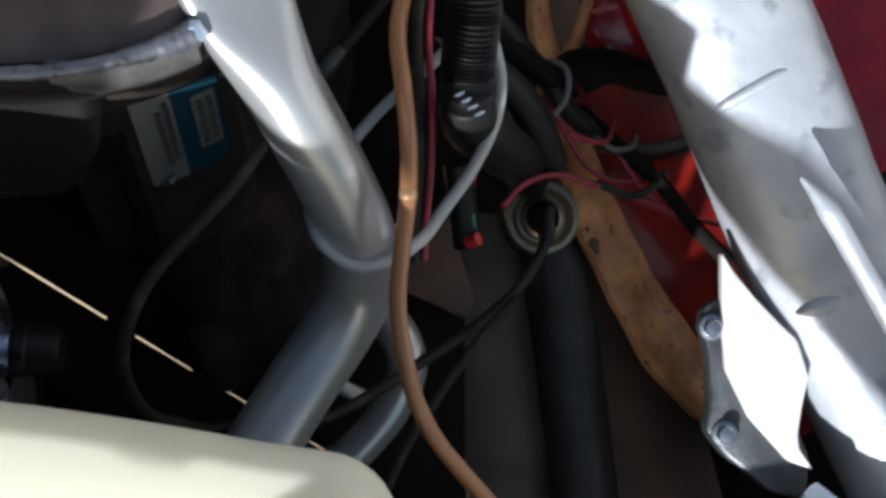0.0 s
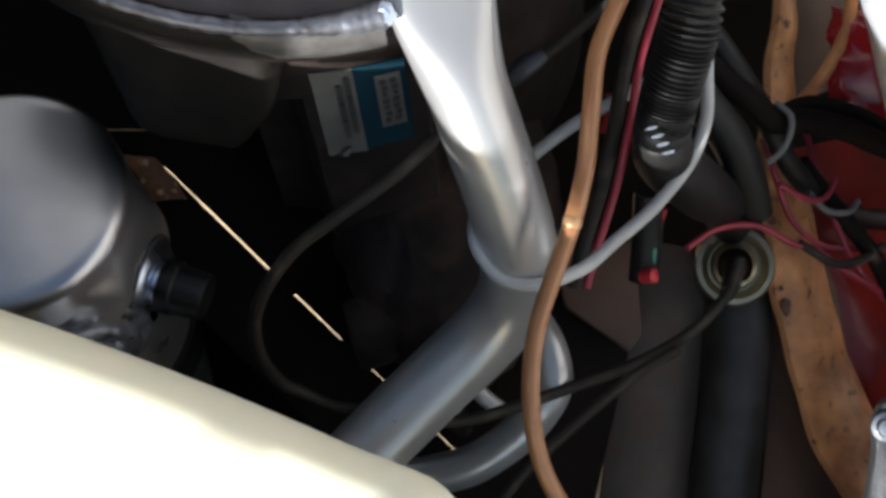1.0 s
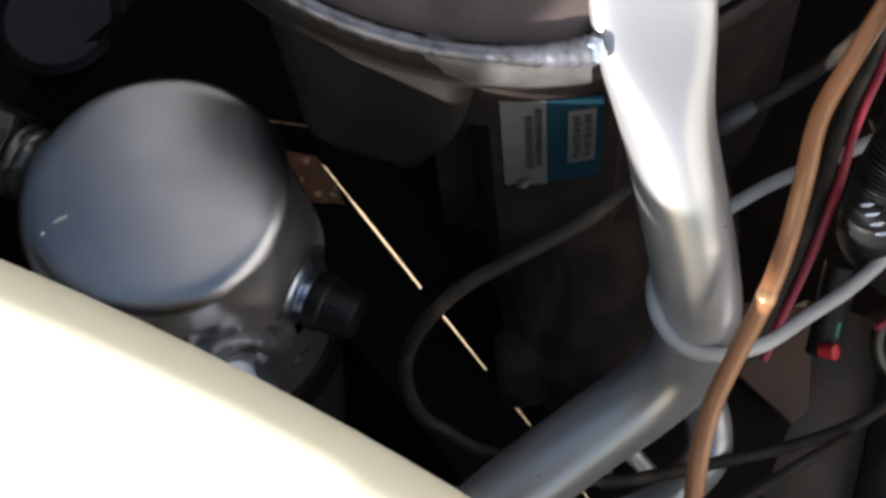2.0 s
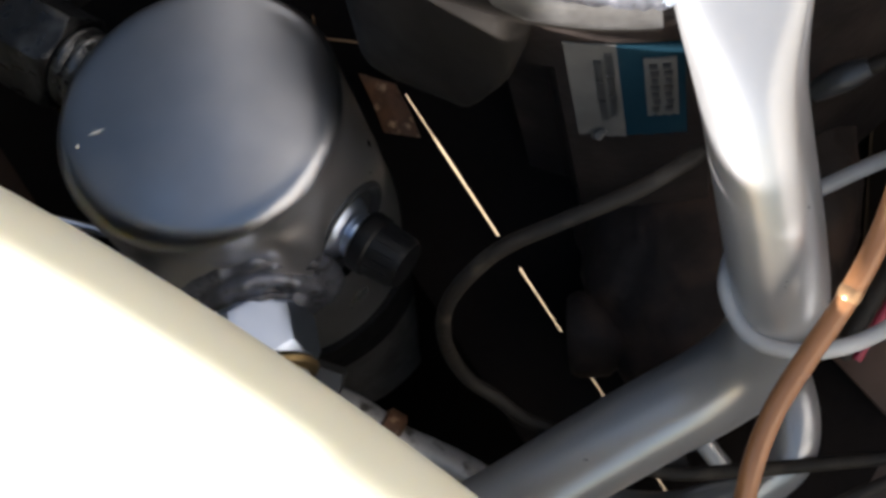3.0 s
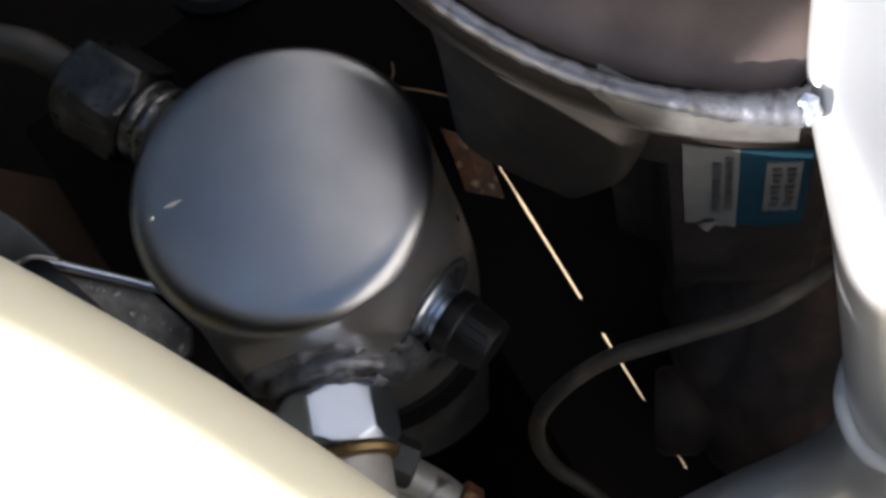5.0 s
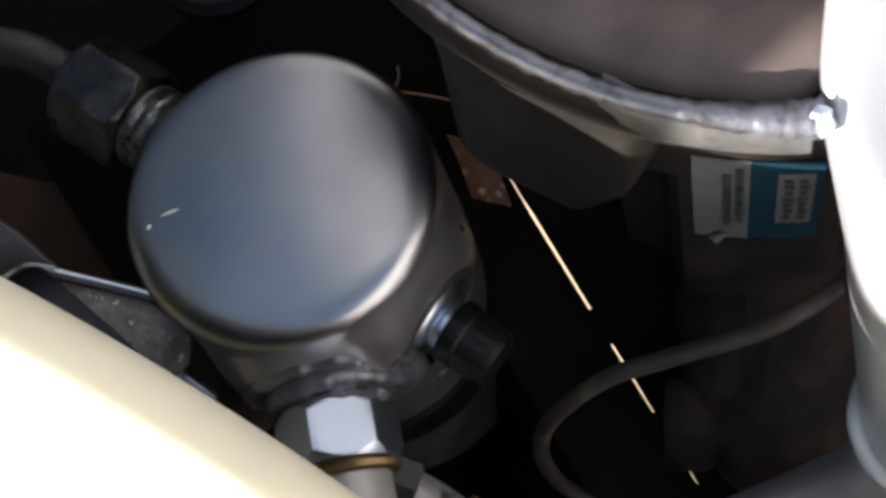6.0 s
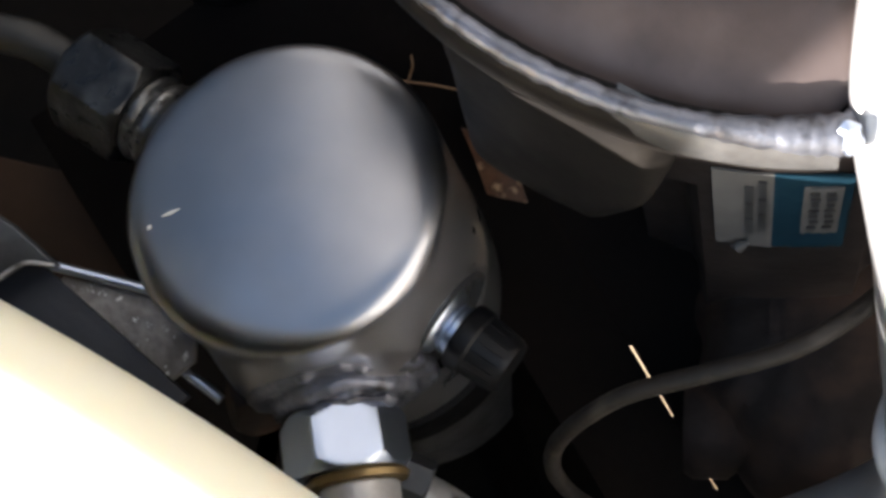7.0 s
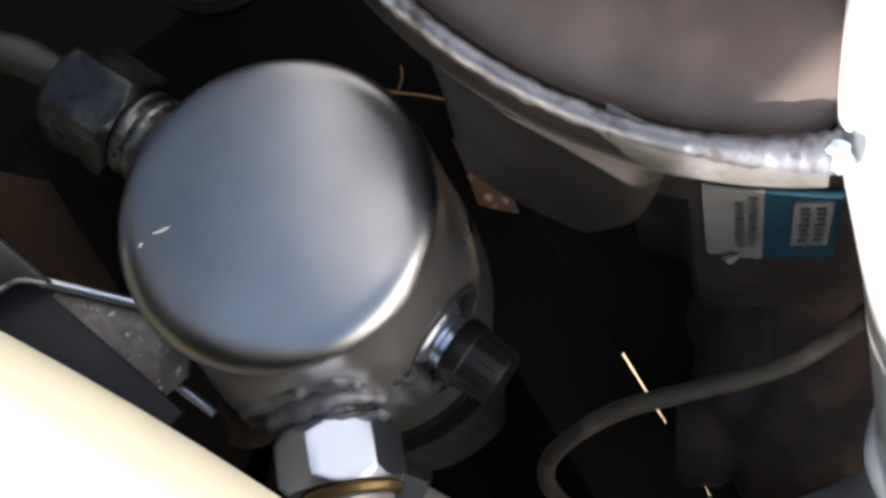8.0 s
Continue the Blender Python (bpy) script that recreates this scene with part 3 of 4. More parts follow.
def canister():
    R = 0.0945
    rim_z = lambda x, y: 0.7948 - 0.1400 * (x - KC.x) + 0.1506 * (y - KC.y)
    root = thing("canister", (KC.x, KC.y, 0.650), "large dusty black steel canister with welded rim and paper label", "canister")
    shell = lathe([(0.010, 0.650), (R - 0.004, 0.650), (R, 0.654), (R, 0.670), (R, 0.690), (R, 0.7490), (R, 0.7530), (R + 0.0003, 0.7770), (R + 0.0020, 0.7800), (R + 0.0030, 0.7840), (R + 0.0016, 0.7868), (R - 0.003, 0.7820), (0.060, 0.7740)], KC, segs=240)
    for v in shell.verts:
        q = v.co - KC
        turn = math.degrees(math.atan2(q.y, q.x))
        if v.co.z < 0.752 and not -92.0 < turn < 120:
            k = min(1.0, (-92.0 - turn) / 3) if turn < 0 else 1.0
            k *= 0.30 + 0.70 * (min(1.0, max(0.0, (-104.0 - turn) / 5)) if turn < 0 else 1.0)
            v.co.xy = KC.xy + q.xy.normalized() * (q.xy.length - min(0.040, q.xy.length * 0.5) * k)
        elif v.co.z < 0.776 and (turn < -114 or turn > 130):
            v.co.xy = KC.xy + q.xy.normalized() * (q.xy.length - 0.034 * (min(1.0, (-114 - turn) / 16) if turn < 0 else 1.0))
        elif v.co.z < 0.752 and turn > -72:
            v.co.xy = KC.xy + q.xy.normalized() * (q.xy.length - 0.006 * min(1.0, (turn + 72) / 2))
    for v in shell.verts:
        if v.co.z > 0.73:
            v.co.z += (rim_z(v.co.x, v.co.y) - 0.7905) * min(1, (v.co.z - 0.73) / 0.04)
    part("shell", shell, M_DRUM, root)
    lid = lathe([(0.001, 0.8024), (0.030, 0.8016), (0.050, 0.7994), (0.064, 0.7966), (0.074, 0.7938), (0.081, 0.7913), (0.0865, 0.7890), (0.0905, 0.7870), (R - 0.001, 0.7852)], KC, segs=96, closed=False)
    for v in lid.verts:
        v.co.z += rim_z(v.co.x, v.co.y) - 0.7905
        v.co.z += 0.0012 * noise.noise(v.co * 28)
    part("lid", lid, M_DRUM_TOP, root, "dusty brown lid")
    # weld bead of many overlapping ripples
    bmw = bmesh.new()
    n = 720
    rings = []
    for i in range(n):
        a = 2 * math.pi * i / n
        turn = math.degrees(a) - 360 if a > math.pi else math.degrees(a)
        wide = max(0.0, min(1.0, (turn + 92) / 14)) if turn < -40 else 0.0
        ripple = 0.0019 + 0.0016 * wide + (0.00010 + 0.00010 * wide) * math.sin(i * 2 * math.pi / (5.0 + 2 * wide) + 5 * noise.noise(Vector((i * 0.09, 0, 0)))) + (0.0004 + 0.0002 * wide) * noise.noise(Vector((math.cos(a) * 44, math.sin(a) * 39, 3)))
        # the bead dips behind the brace tube
        dip = max(0.0, min(1.0, (turn + 77) / 3, (-30 - turn) / 5))
        rb = R + 0.0016 - 0.0065 * dip
        c = Vector((KC.x + rb * math.cos(a), KC.y + rb * math.sin(a), 0))
        c.z = rim_z(c.x, c.y) - 0.0008 - 0.004 * dip
        out = Vector((math.cos(a), math.sin(a), 0))
        rings.append([bmw.verts.new(c + out * ripple * math.cos(t) + Vector((0, 0, 1)) * ripple * math.sin(t)) for t in [2 * math.pi * k / 12 for k in range(12)]])
    for i in range(n):
        p, q = rings[i], rings[(i + 1) % n]
        for k in range(12):
            bmw.faces.new((p[k], p[(k + 1) % 12], q[(k + 1) % 12], q[k]))
    part("weld_bead", bmw, M_WELD, root, "rippled bare metal weld bead", smooth=60)
    # rolled rim under the bead
    roll = lathe([(R - 0.001, 0.7700), (R + 0.0018, 0.7716), (R + 0.0036, 0.7742), (R + 0.0042, 0.7775), (R + 0.0036, 0.7808), (R + 0.0018, 0.7836), (R - 0.001, 0.7850)], KC, segs=240, closed=False)
    for v in roll.verts:
        turn = math.degrees(math.atan2(v.co.y - KC.y, v.co.x - KC.x))
        if -77 < turn < -30:
            v.co.xy = KC.xy + (v.co.xy - KC.xy).normalized() * (R - 0.003)
        v.co.z += rim_z(v.co.x, v.co.y) - 0.7855 + 0.0006 * noise.noise(v.co * 60)
    part("rolled_rim", roll, M_BOSS, root, "olive brown rolled rim", smooth=70)
    lap = lathe([(R + 0.0006, 0.7742), (R + 0.0040, 0.7760), (R + 0.0050, 0.7790), (R + 0.0048, 0.7822), (R + 0.0036, 0.7848), (R + 0.0006, 0.7858)], KC, segs=60, closed=False, sector=(radians(-99), radians(-77.5)))
    for v in lap.verts:
        turn = math.degrees(math.atan2(v.co.y - KC.y, v.co.x - KC.x))
        v.co.xy -= (v.co.xy - KC.xy).normalized() * 0.0018 * max(0.0, (-93 - turn) / 6)
        v.co.z += rim_z(v.co.x, v.co.y) - 0.7855 + 0.0005 * noise.noise(v.co * 90)
    part("rim_lap", lap, M_GRIME, root, "bare grey lap of the rim", smooth=70)
    # bulged boss under the rim: level floor, rising towards the label
    m = bmesh.new()
    seg, rows_up = 40, 16
    cols = []
    for i in range(seg + 1):
        turn = -127.0 + 36.5 * i / seg
        a = radians(turn)
        u = i / seg
        low = 0.7325 + 0.0015 * noise.noise(Vector((turn * 0.2, 0, 0))) + 0.036 * max(0.0, (turn + 103.0) / 11.5) ** 1.25
        swell = min(1.0, u / 0.30, (1 - u) / 0.16)
        swell = swell * swell * (3 - 2 * swell)
        col = []
        for k in range(rows_up + 1):
            v = k / rows_up
            # rolls under at the foot, bellies out, tucks in below the bead
            z = low + (rim_z(KC.x + R * math.cos(a), KC.y + R * math.sin(a)) - 0.0105 - low) * v
            out = 0.0098 * min(1.0, (v / 0.16)) ** 0.45 * (1 - 0.62 * v) - 0.004 * (1 - min(1.0, v / 0.05))
            r = R + out * swell - 0.003 * (1 - swell) + 0.0006 * noise.noise(Vector((turn * 0.15, v * 4, 2)))
            col.append(m.verts.new((KC.x + r * math.cos(a), KC.y + r * math.sin(a), z)))
        col.insert(0, m.verts.new((KC.x + (R - 0.006) * math.cos(a), KC.y + (R - 0.006) * math.sin(a), low + 0.001)))
        cols.append(col)
    for p, q in zip(cols, cols[1:]):
        for k in range(len(p) - 1):
            m.faces.new((p[k], q[k], q[k + 1], p[k + 1]))
    part("boss", m, M_BOSS, root, "olive brown pressed boss", smooth=80)
    # label on the wall
    lab = None
    c_ang = math.atan2(0.2157 - KC.y, 0.0081 - KC.x)

    def patch(name, w0, w1, h0, h1, lift, material, parent, label="", skew=0.0):
        q = bmesh.new()
        cols = 10
        front, back = [], []
        for lst, dr in ((front, lift), (back, lift - 0.0004)):
            for i in range(cols + 1):
                w = w0 + (w1 - w0) * i / cols
                a = c_ang + w / R
                lst.append([q.verts.new((KC.x + (R + dr) * math.cos(a), KC.y + (R + dr) * math.sin(a), 0.7590 - h + skew * w)) for h in (h0, h1 + 0.0004 * math.sin(i * 2.1))])
        for i in range(cols):
            for s in (front, back):
                q.faces.new((s[i][0], s[i + 1][0], s[i + 1][1], s[i][1]))
            for k in (0, 1):
                q.faces.new((front[i][k], front[i + 1][k], back[i + 1][k], back[i][k]))
        return part(name, q, material, parent, label)

    sk = -0.10
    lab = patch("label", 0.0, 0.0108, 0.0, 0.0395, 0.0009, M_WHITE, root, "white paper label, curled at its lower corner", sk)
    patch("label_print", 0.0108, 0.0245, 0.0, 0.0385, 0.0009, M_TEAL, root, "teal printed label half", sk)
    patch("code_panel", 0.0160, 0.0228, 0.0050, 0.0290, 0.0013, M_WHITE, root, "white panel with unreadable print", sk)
    for x0, x1 in ((0.0170, 0.0190), (0.0198, 0.0218)):
        for k in range(7):
            h0 = 0.0070 + 0.0030 * k
            patch("print_bar", x0 + 0.0002 * (k % 3), x1 - 0.0003 * ((k + 1) % 2), h0, h0 + 0.0019, 0.0016, M_INK, lab, "", sk)
    for x0, x1, cuts in ((0.0058, 0.0073, ((0.006, 0.014), (0.0145, 0.022), (0.0225, 0.031))), (0.0082, 0.0096, ((0.003, 0.011), (0.0118, 0.019), (0.0196, 0.029)))):
        for h0, h1 in cuts:
            patch("print_bar", x0, x1, h0, h1, 0.0014, M_INK, lab, "", sk)
    at = lambda w, h, dr: Vector((KC.x + (R + dr) * math.cos(c_ang + w / R), KC.y + (R + dr) * math.sin(c_ang + w / R), 0.7590 - h + sk * w))
    part("curled_corner", sweep([at(0.0032, 0.0390, 0.0016), at(0.0048, 0.0368, 0.0024), at(0.0066, 0.0352, 0.0018)], lambda u: 0.0003 + 0.0009 * math.sin(math.pi * u), 10), M_WHITE, lab, "curled paper corner")
    return root


canister()

# greasy housing at the foot of the canister
def pump_housing():
    root = thing("pump_housing", (0.038, 0.229, 0.600), "greasy dark cast iron pump housing with rust spots", "housing")
    c = Vector((0.038, 0.2290, 0.0))

    def rough(bm, a, b):
        for v in bm.verts:
            v.co.x = c.x + (v.co.x - c.x) * 0.63
            v.co += (v.co - Vector((c.x, c.y, 0.66))).normalized() * (a * noise.noise(v.co * 45) + b * noise.noise(v.co * 170))
        return bm

    rows = [(0.050, 0.600), (0.0560, 0.630), (0.0575, 0.650), (0.0585, 0.656), (0.0580, 0.662), (0.0560, 0.667), (0.0530, 0.671), (0.0490, 0.675), (0.0440, 0.678), (0.0360, 0.680)]
    neck = lathe([(0.0086, -0.018), (0.0096, -0.017), (0.0096, 0.014), (0.0112, 0.016), (0.0114, 0.024), (0.0100, 0.026), (0.0060, 0.0262)], (0.0300, 0.1905, 0.6590), (-0.985, -0.150, 0.0), 64)
    for v in neck.verts:
        v.co += Vector((0, 0, 0.0006 * noise.noise(v.co * 120)))
    part("outlet_neck", neck, M_GREASE, root, "greasy outlet neck")
    part("casting", rough(lathe(rows, c, segs=160), 0.0050, 0.0022), M_GREASE, root)
    return root


pump_housing()
solo("stud_bolt", lathe([(0.0028, 0), (0.0032, 0.001), (0.0032, 0.026), (0.0026, 0.028)], (0.0290, 0.1690, 0.660), (0.22, -0.30, -0.93), 20), M_ALU, "dull steel stud bolt under the pump housing", "bolt")


# ---------------------------------------------------------------- bent brace tube with a flattened end
def brace():
    root = thing("brace_tube", (0.054, 0.172, 0.66), "bent satin steel brace tube with a flattened upper end", "brace tube")
    pts = glide([(0.0415, 0.2460, 0.8010), (0.0428, 0.2260, 0.7800), (0.0455, 0.2115, 0.7650), (0.0496, 0.1990, 0.7485), (0.0540, 0.1874, 0.7300), (0.0562, 0.1796, 0.7130),
                 (0.0530, 0.1740, 0.6970), (0.0435, 0.1678, 0.6870), (0.0300, 0.1600, 0.6805), (0.0135, 0.1490, 0.6750), (-0.0040, 0.1365, 0.6700), (-0.040, 0.112, 0.660), (-0.085, 0.082, 0.650)], 8)
    n = len(pts)

    def shape(u, a):
        s = u * (n - 1) / 8
        k = max(0.0, min(1.0, (2.6 - s) / 1.7))
        k = k * k * (3 - 2 * k)
        w, t = 0.0106 + (0.0142 - 0.0106) * k, 0.0106 + (0.0040 - 0.0106) * k
        p = 1.0 - 0.45 * k
        c, d = math.cos(a), math.sin(a)
        return (w * math.copysign(abs(c) ** p, c), t * math.copysign(abs(d) ** p, d))

    part("tube", sweep(pts, 0.0114, 40, None, shape, Vector((0.93, 0.25, 0.12))), M_TUBE, root)
    # weld lump in bright zinc, which carries its sunlit white
    lump = bmesh.new()
    bmesh.ops.create_icosphere(lump, subdivisions=4, radius=1.0)
    m = Matrix.Translation((0.0302, 0.2152, 0.7790)) @ axes((0.2, -0.6, 0.7)) @ Matrix.Diagonal((0.0030, 0.0021, 0.0011, 1))
    for v in lump.verts:
        v.co = m @ (v.co * (1 + 0.22 * noise.noise(v.co * 1.9) + 0.05 * noise.noise(v.co * 5)))
    part("weld_lump", lump, M_ZINC, root, "lumpy weld with its sunlit white in the colour", smooth=180)
    return root


brace()

# ---------------------------------------------------------------- cream bottle
def cream():
    root = thing("coolant_bottle", (-0.10, 0.05, 0.60), "smooth cream plastic coolant bottle with rounded edges", "bottle")
    A, B = Vector((-0.1200, 0.1612, 0.7975)), Vector((0.0, 0.1128, 0.7495))
    d = (B - A).normalized()
    up = (Vector((0, 0, 1)) - d * d.z).normalized()
    far = d.cross(up)
    if far.y < 0:
        far = -far
    rho, deep, lean = 0.0090, 0.13, (radians(14), radians(62))
    m = bmesh.new()
    rings = []
    start, end, er = -0.22, 0.180, 0.020
    stations = [start, -0.15, -0.08, -0.03] + [0.012 * k for k in range(13)] + [end - er]
    stations += [end - er + er * math.sin(math.pi / 2 * k / 8) for k in range(1, 9)]
    for q in stations:
        over = max(0.0, q - (end - er)) / er
        shrink = er * (1 - math.sqrt(max(0.0, 1 - over * over)))
        r = rho - shrink
        c = A + d * q
        bend = max(0.0, 1 - ((c.x + 0.05) / 0.06) ** 2)
        c += Vector((0, 0.0042, -0.0010)) * bend
        ring = [c + far * (r - 0.088) - up * 0.045, c + far * (r - 0.006) - up * 0.011]
        for k in range(21):
            a = (math.pi / 2 + lean[0] + 0.3) * k / 20 - 0.3
            ring.append(c + far * r * math.cos(a) + up * r * math.sin(a))
        near = ring[-1]
        for k in range(1, 15):
            a = lean[0] + (lean[1] - lean[0]) * min(1.0, k / 9)
            near = near - (far * math.cos(a) + up * math.sin(a)) * (deep - shrink) / 14
            ring.append(near)
        ring.append(near - up * 0.10)
        rings.append([m.verts.new(p) for p in ring])
    n = len(rings[0])
    for p, q in zip(rings, rings[1:]):
        for k in range(n):
            m.faces.new((p[k], p[(k + 1) % n], q[(k + 1) % n], q[k]))
    m.faces.new(rings[0])
    m.faces.new(rings[-1])
    part("bottle_body", m, M_CREAM, root)
    # unseen black sheets added to keep cream reflections off the drier rim
    edge = [(A + d * q + far * (rho - 0.005) - up * 0.0135, A + d * q + far * (rho - 0.096) - up * 0.0510) for q in (-0.21, -0.10, 0.0, 0.08, 0.140)]
    part("reflection_block", sheet([p for p, _ in edge], [p for _, p in edge], 0.0015, 4, 4), M_BLACK, root, "unseen black sheet that darkens the bottle reflected in the drier")
    edge = [(A + d * q + far * (rho - 0.0965) - up * 0.050, A + d * q + far * (rho - 0.108) - up * 0.190) for q in (-0.21, -0.10, 0.0, 0.08, 0.145)]
    part("reflection_block_back", sheet([p for p, _ in edge], [p for _, p in edge], 0.0015, 4, 4), M_BLACK, root, "unseen black sheet that darkens the bottle reflected in the drier")
    return root


cream()

# ---------------------------------------------------------------- cables and wires
cable("copper_wire", [(0.100, 0.238, 0.772), (0.0877, 0.2196, 0.7660), (0.0807, 0.2086, 0.7603), (0.0772, 0.1964, 0.7540), (0.0744, 0.1865, 0.7432), (0.0693, 0.1745, 0.7370), (0.0627, 0.1631, 0.7311),
                      (0.0566, 0.1515, 0.7250), (0.0532, 0.1390, 0.7186), (0.0529, 0.1279, 0.7072), (0.0566, 0.1167, 0.6957), (0.070, 0.095, 0.670)], 0.0024, M_COPPER, "orange brown insulated wire hanging in a loose curve", "wire")
cable("grey_wire", [(0.1135, 0.2220, 0.7370), (0.1122, 0.2135, 0.7342), (0.1106, 0.2043, 0.7284), (0.1046, 0.1949, 0.7225), (0.0931, 0.1857, 0.7167), (0.0824, 0.1790, 0.7146), (0.0750, 0.1742, 0.7130), (0.0690, 0.1705, 0.7155), (0.0615, 0.1683, 0.7167),
                    (0.0530, 0.1694, 0.7170), (0.0475, 0.1738, 0.7190), (0.0446, 0.1812, 0.7220), (0.0470, 0.1930, 0.7180), (0.0540, 0.2020, 0.7150), (0.0621, 0.2074, 0.7146), (0.0757, 0.2143, 0.7182), (0.0902, 0.2196, 0.7209), (0.105, 0.226, 0.722)],
      0.0018, M_GREYWIRE, "light grey wire looped round the brace tube", "wire")
cable("black_cable", [(0.1240, 0.1890, 0.6720), (0.1186, 0.1797, 0.6680), (0.1048, 0.1692, 0.6667), (0.0877, 0.1633, 0.6636), (0.0693, 0.1585, 0.6647), (0.0512, 0.1541, 0.6661), (0.0335, 0.1505, 0.6698), (0.0190, 0.1530, 0.6750),
                      (0.0088, 0.1556, 0.6752), (-0.0010, 0.1576, 0.6766), (-0.0083, 0.1610, 0.6807), (-0.0146, 0.1628, 0.6890), (-0.0170, 0.1651, 0.7077), (-0.0136, 0.1691, 0.7248), (-0.0027, 0.1760, 0.7375), (0.0115, 0.1812, 0.7448), (0.0258, 0.1868, 0.7500), (0.0352, 0.1948, 0.7490),
                      (0.0440, 0.2065, 0.7420), (0.0580, 0.2206, 0.7327), (0.0645, 0.2227, 0.7376), (0.0757, 0.2262, 0.7431), (0.0886, 0.2320, 0.7499), (0.105, 0.245, 0.757)], 0.0018, M_CABLE, "dusty black cable in a wide loop", "cable")
cable("thin_cable", [(0.1000, 0.1640, 0.6680), (0.0833, 0.1508, 0.6850), (0.0647, 0.1399, 0.6820), (0.0469, 0.1280, 0.6760), (0.030, 0.112, 0.668)], 0.0016, M_CABLE, "thin dusty black cable", "cable")
cable("red_wire", [(0.1100, 0.2520, 0.7430), (0.1039, 0.2395, 0.7369), (0.0967, 0.2252, 0.7295), (0.0915, 0.2102, 0.7217), (0.0860, 0.1979, 0.7097), (0.0783, 0.1836, 0.7000), (0.0745, 0.176, 0.694)], 0.0012, M_PINK, "faded red wire beside a black sleeve", "wire")
cable("black_sleeve", [(0.1065, 0.2530, 0.7440), (0.1004, 0.2405, 0.7380), (0.0930, 0.2262, 0.7306), (0.0876, 0.2112, 0.7228), (0.0820, 0.1985, 0.7108), (0.0745, 0.1842, 0.7010), (0.071, 0.176, 0.695)], 0.0022, M_CABLE, "dusty black wire sleeve", "sleeve")


def corrugated():
    root = thing("corrugated_hose", (0.098, 0.20, 0.70), "black corrugated conduit ending in a smooth elbow", "hose")
    line = glide([(0.1230, 0.2560, 0.8080), (0.1130, 0.2360, 0.7860), (0.1055, 0.2143, 0.7660), (0.1024, 0.2076, 0.7570), (0.0993, 0.2030, 0.7480), (0.0978, 0.2005, 0.7410), (0.0972, 0.1992, 0.7330)], 40)
    n = len(line)
    part("conduit", sweep(line, lambda u: 0.0070 + 0.0007 * math.copysign(abs(math.sin(u * n / 2.6 * math.pi)) ** 0.6, math.sin(u * n / 2.6 * math.pi)), 24), M_RUBBER, root)
    e = glide([(0.0972, 0.1993, 0.7345), (0.0975, 0.1990, 0.7300), (0.1000, 0.2000, 0.7180), (0.1062, 0.2011, 0.7058), (0.1150, 0.2040, 0.6880), (0.1240, 0.2090, 0.6700), (0.1290, 0.2120, 0.6500)], 8)
    el = part("elbow", sweep(e, lambda u: 0.0074 + 0.0012 * math.sin(math.pi * u), 24), M_RUBBER, root, "smooth rubber elbow")
    for k in range(4):
        c = Vector((0.0926 + 0.0012 * k, 0.1938 - 0.0018 * k, 0.7456 - 0.0014 * k))
        d = Vector((0.0017, 0.0003, -0.0002))
        part("tie_twist", sweep(glide([c - d, c + Vector((0, -0.0002, 0.0003)), c + d], 4), lambda u: 0.0001 + 0.00038 * math.sin(math.pi * u), 8), M_ZINC, el, "bright twisted tie")
    return root


corrugated()

# ---------------------------------------------------------------- clutter round the grommet
def solenoid():
    c, ax = Vector((0.1271, 0.1970, 0.6502)), Vector((-0.10, -0.40, 0.90)).normalized()
    root = thing("vacuum_valve", c - ax * 0.03, "round vacuum valve with a brassy rim and black rubber boot", "valve")
    part("can", lathe([(0.0111, -0.060), (0.0115, -0.058), (0.0115, -0.004), (0.0104, -0.003)], c, ax, 40), M_RUBBER, root)
    part("rim", lathe([(0.0118, -0.0060), (0.0127, -0.0050), (0.0129, -0.0015), (0.0122, 0.0002), (0.0106, 0.0004), (0.0092, -0.0006), (0.0085, -0.0022)], c, ax, 56, closed=False), M_PLATED, root, "yellow passivated steel rim")
    part("inner_ring", lathe([(0.0087, -0.0024), (0.0077, -0.0022), (0.0070, 0.0000), (0.0057, 0.0008), (0.0050, -0.0004), (0.0043, -0.0020), (0.0009, -0.0022)], c, ax, 48, closed=False), M_PLATED, root)
    tip = glide([c - ax * 0.002, c + ax * 0.0045 + Vector((-0.0008, -0.001, 0)), c + Vector((-0.0024, -0.0050, 0.0078)), c + Vector((-0.0050, -0.0110, 0.0120)), c + Vector((-0.0085, -0.0173, 0.0178))], 6)
    part("rubber_boot", sweep(tip, lambda u: 0.0046 - 0.0022 * u, 20), M_RUBBER, root, "black rubber boot")
    return root


solenoid()
# golden ring stands in for the spot of sun on the wire
solo("copper_sun_spot", lathe([(0.0022, -0.0016), (0.0025, -0.0012), (0.0026, 0.0), (0.0025, 0.0012), (0.0022, 0.0016)], (0.0693, 0.1745, 0.7370), (0.42, 0.84, 0.45), 20), M_GOLD, "golden ring for the sun spot on the wire", "splice")

solo("cable_sleeve", sweep(glide([(0.0590, 0.2212, 0.7336), (0.0645, 0.2227, 0.7378), (0.0700, 0.2244, 0.7404)], 5), lambda u: 0.0021 + 0.0010 * math.sin(math.pi * u), 16), M_DARKMETAL, "small grey sleeve on the black cable", "sleeve")
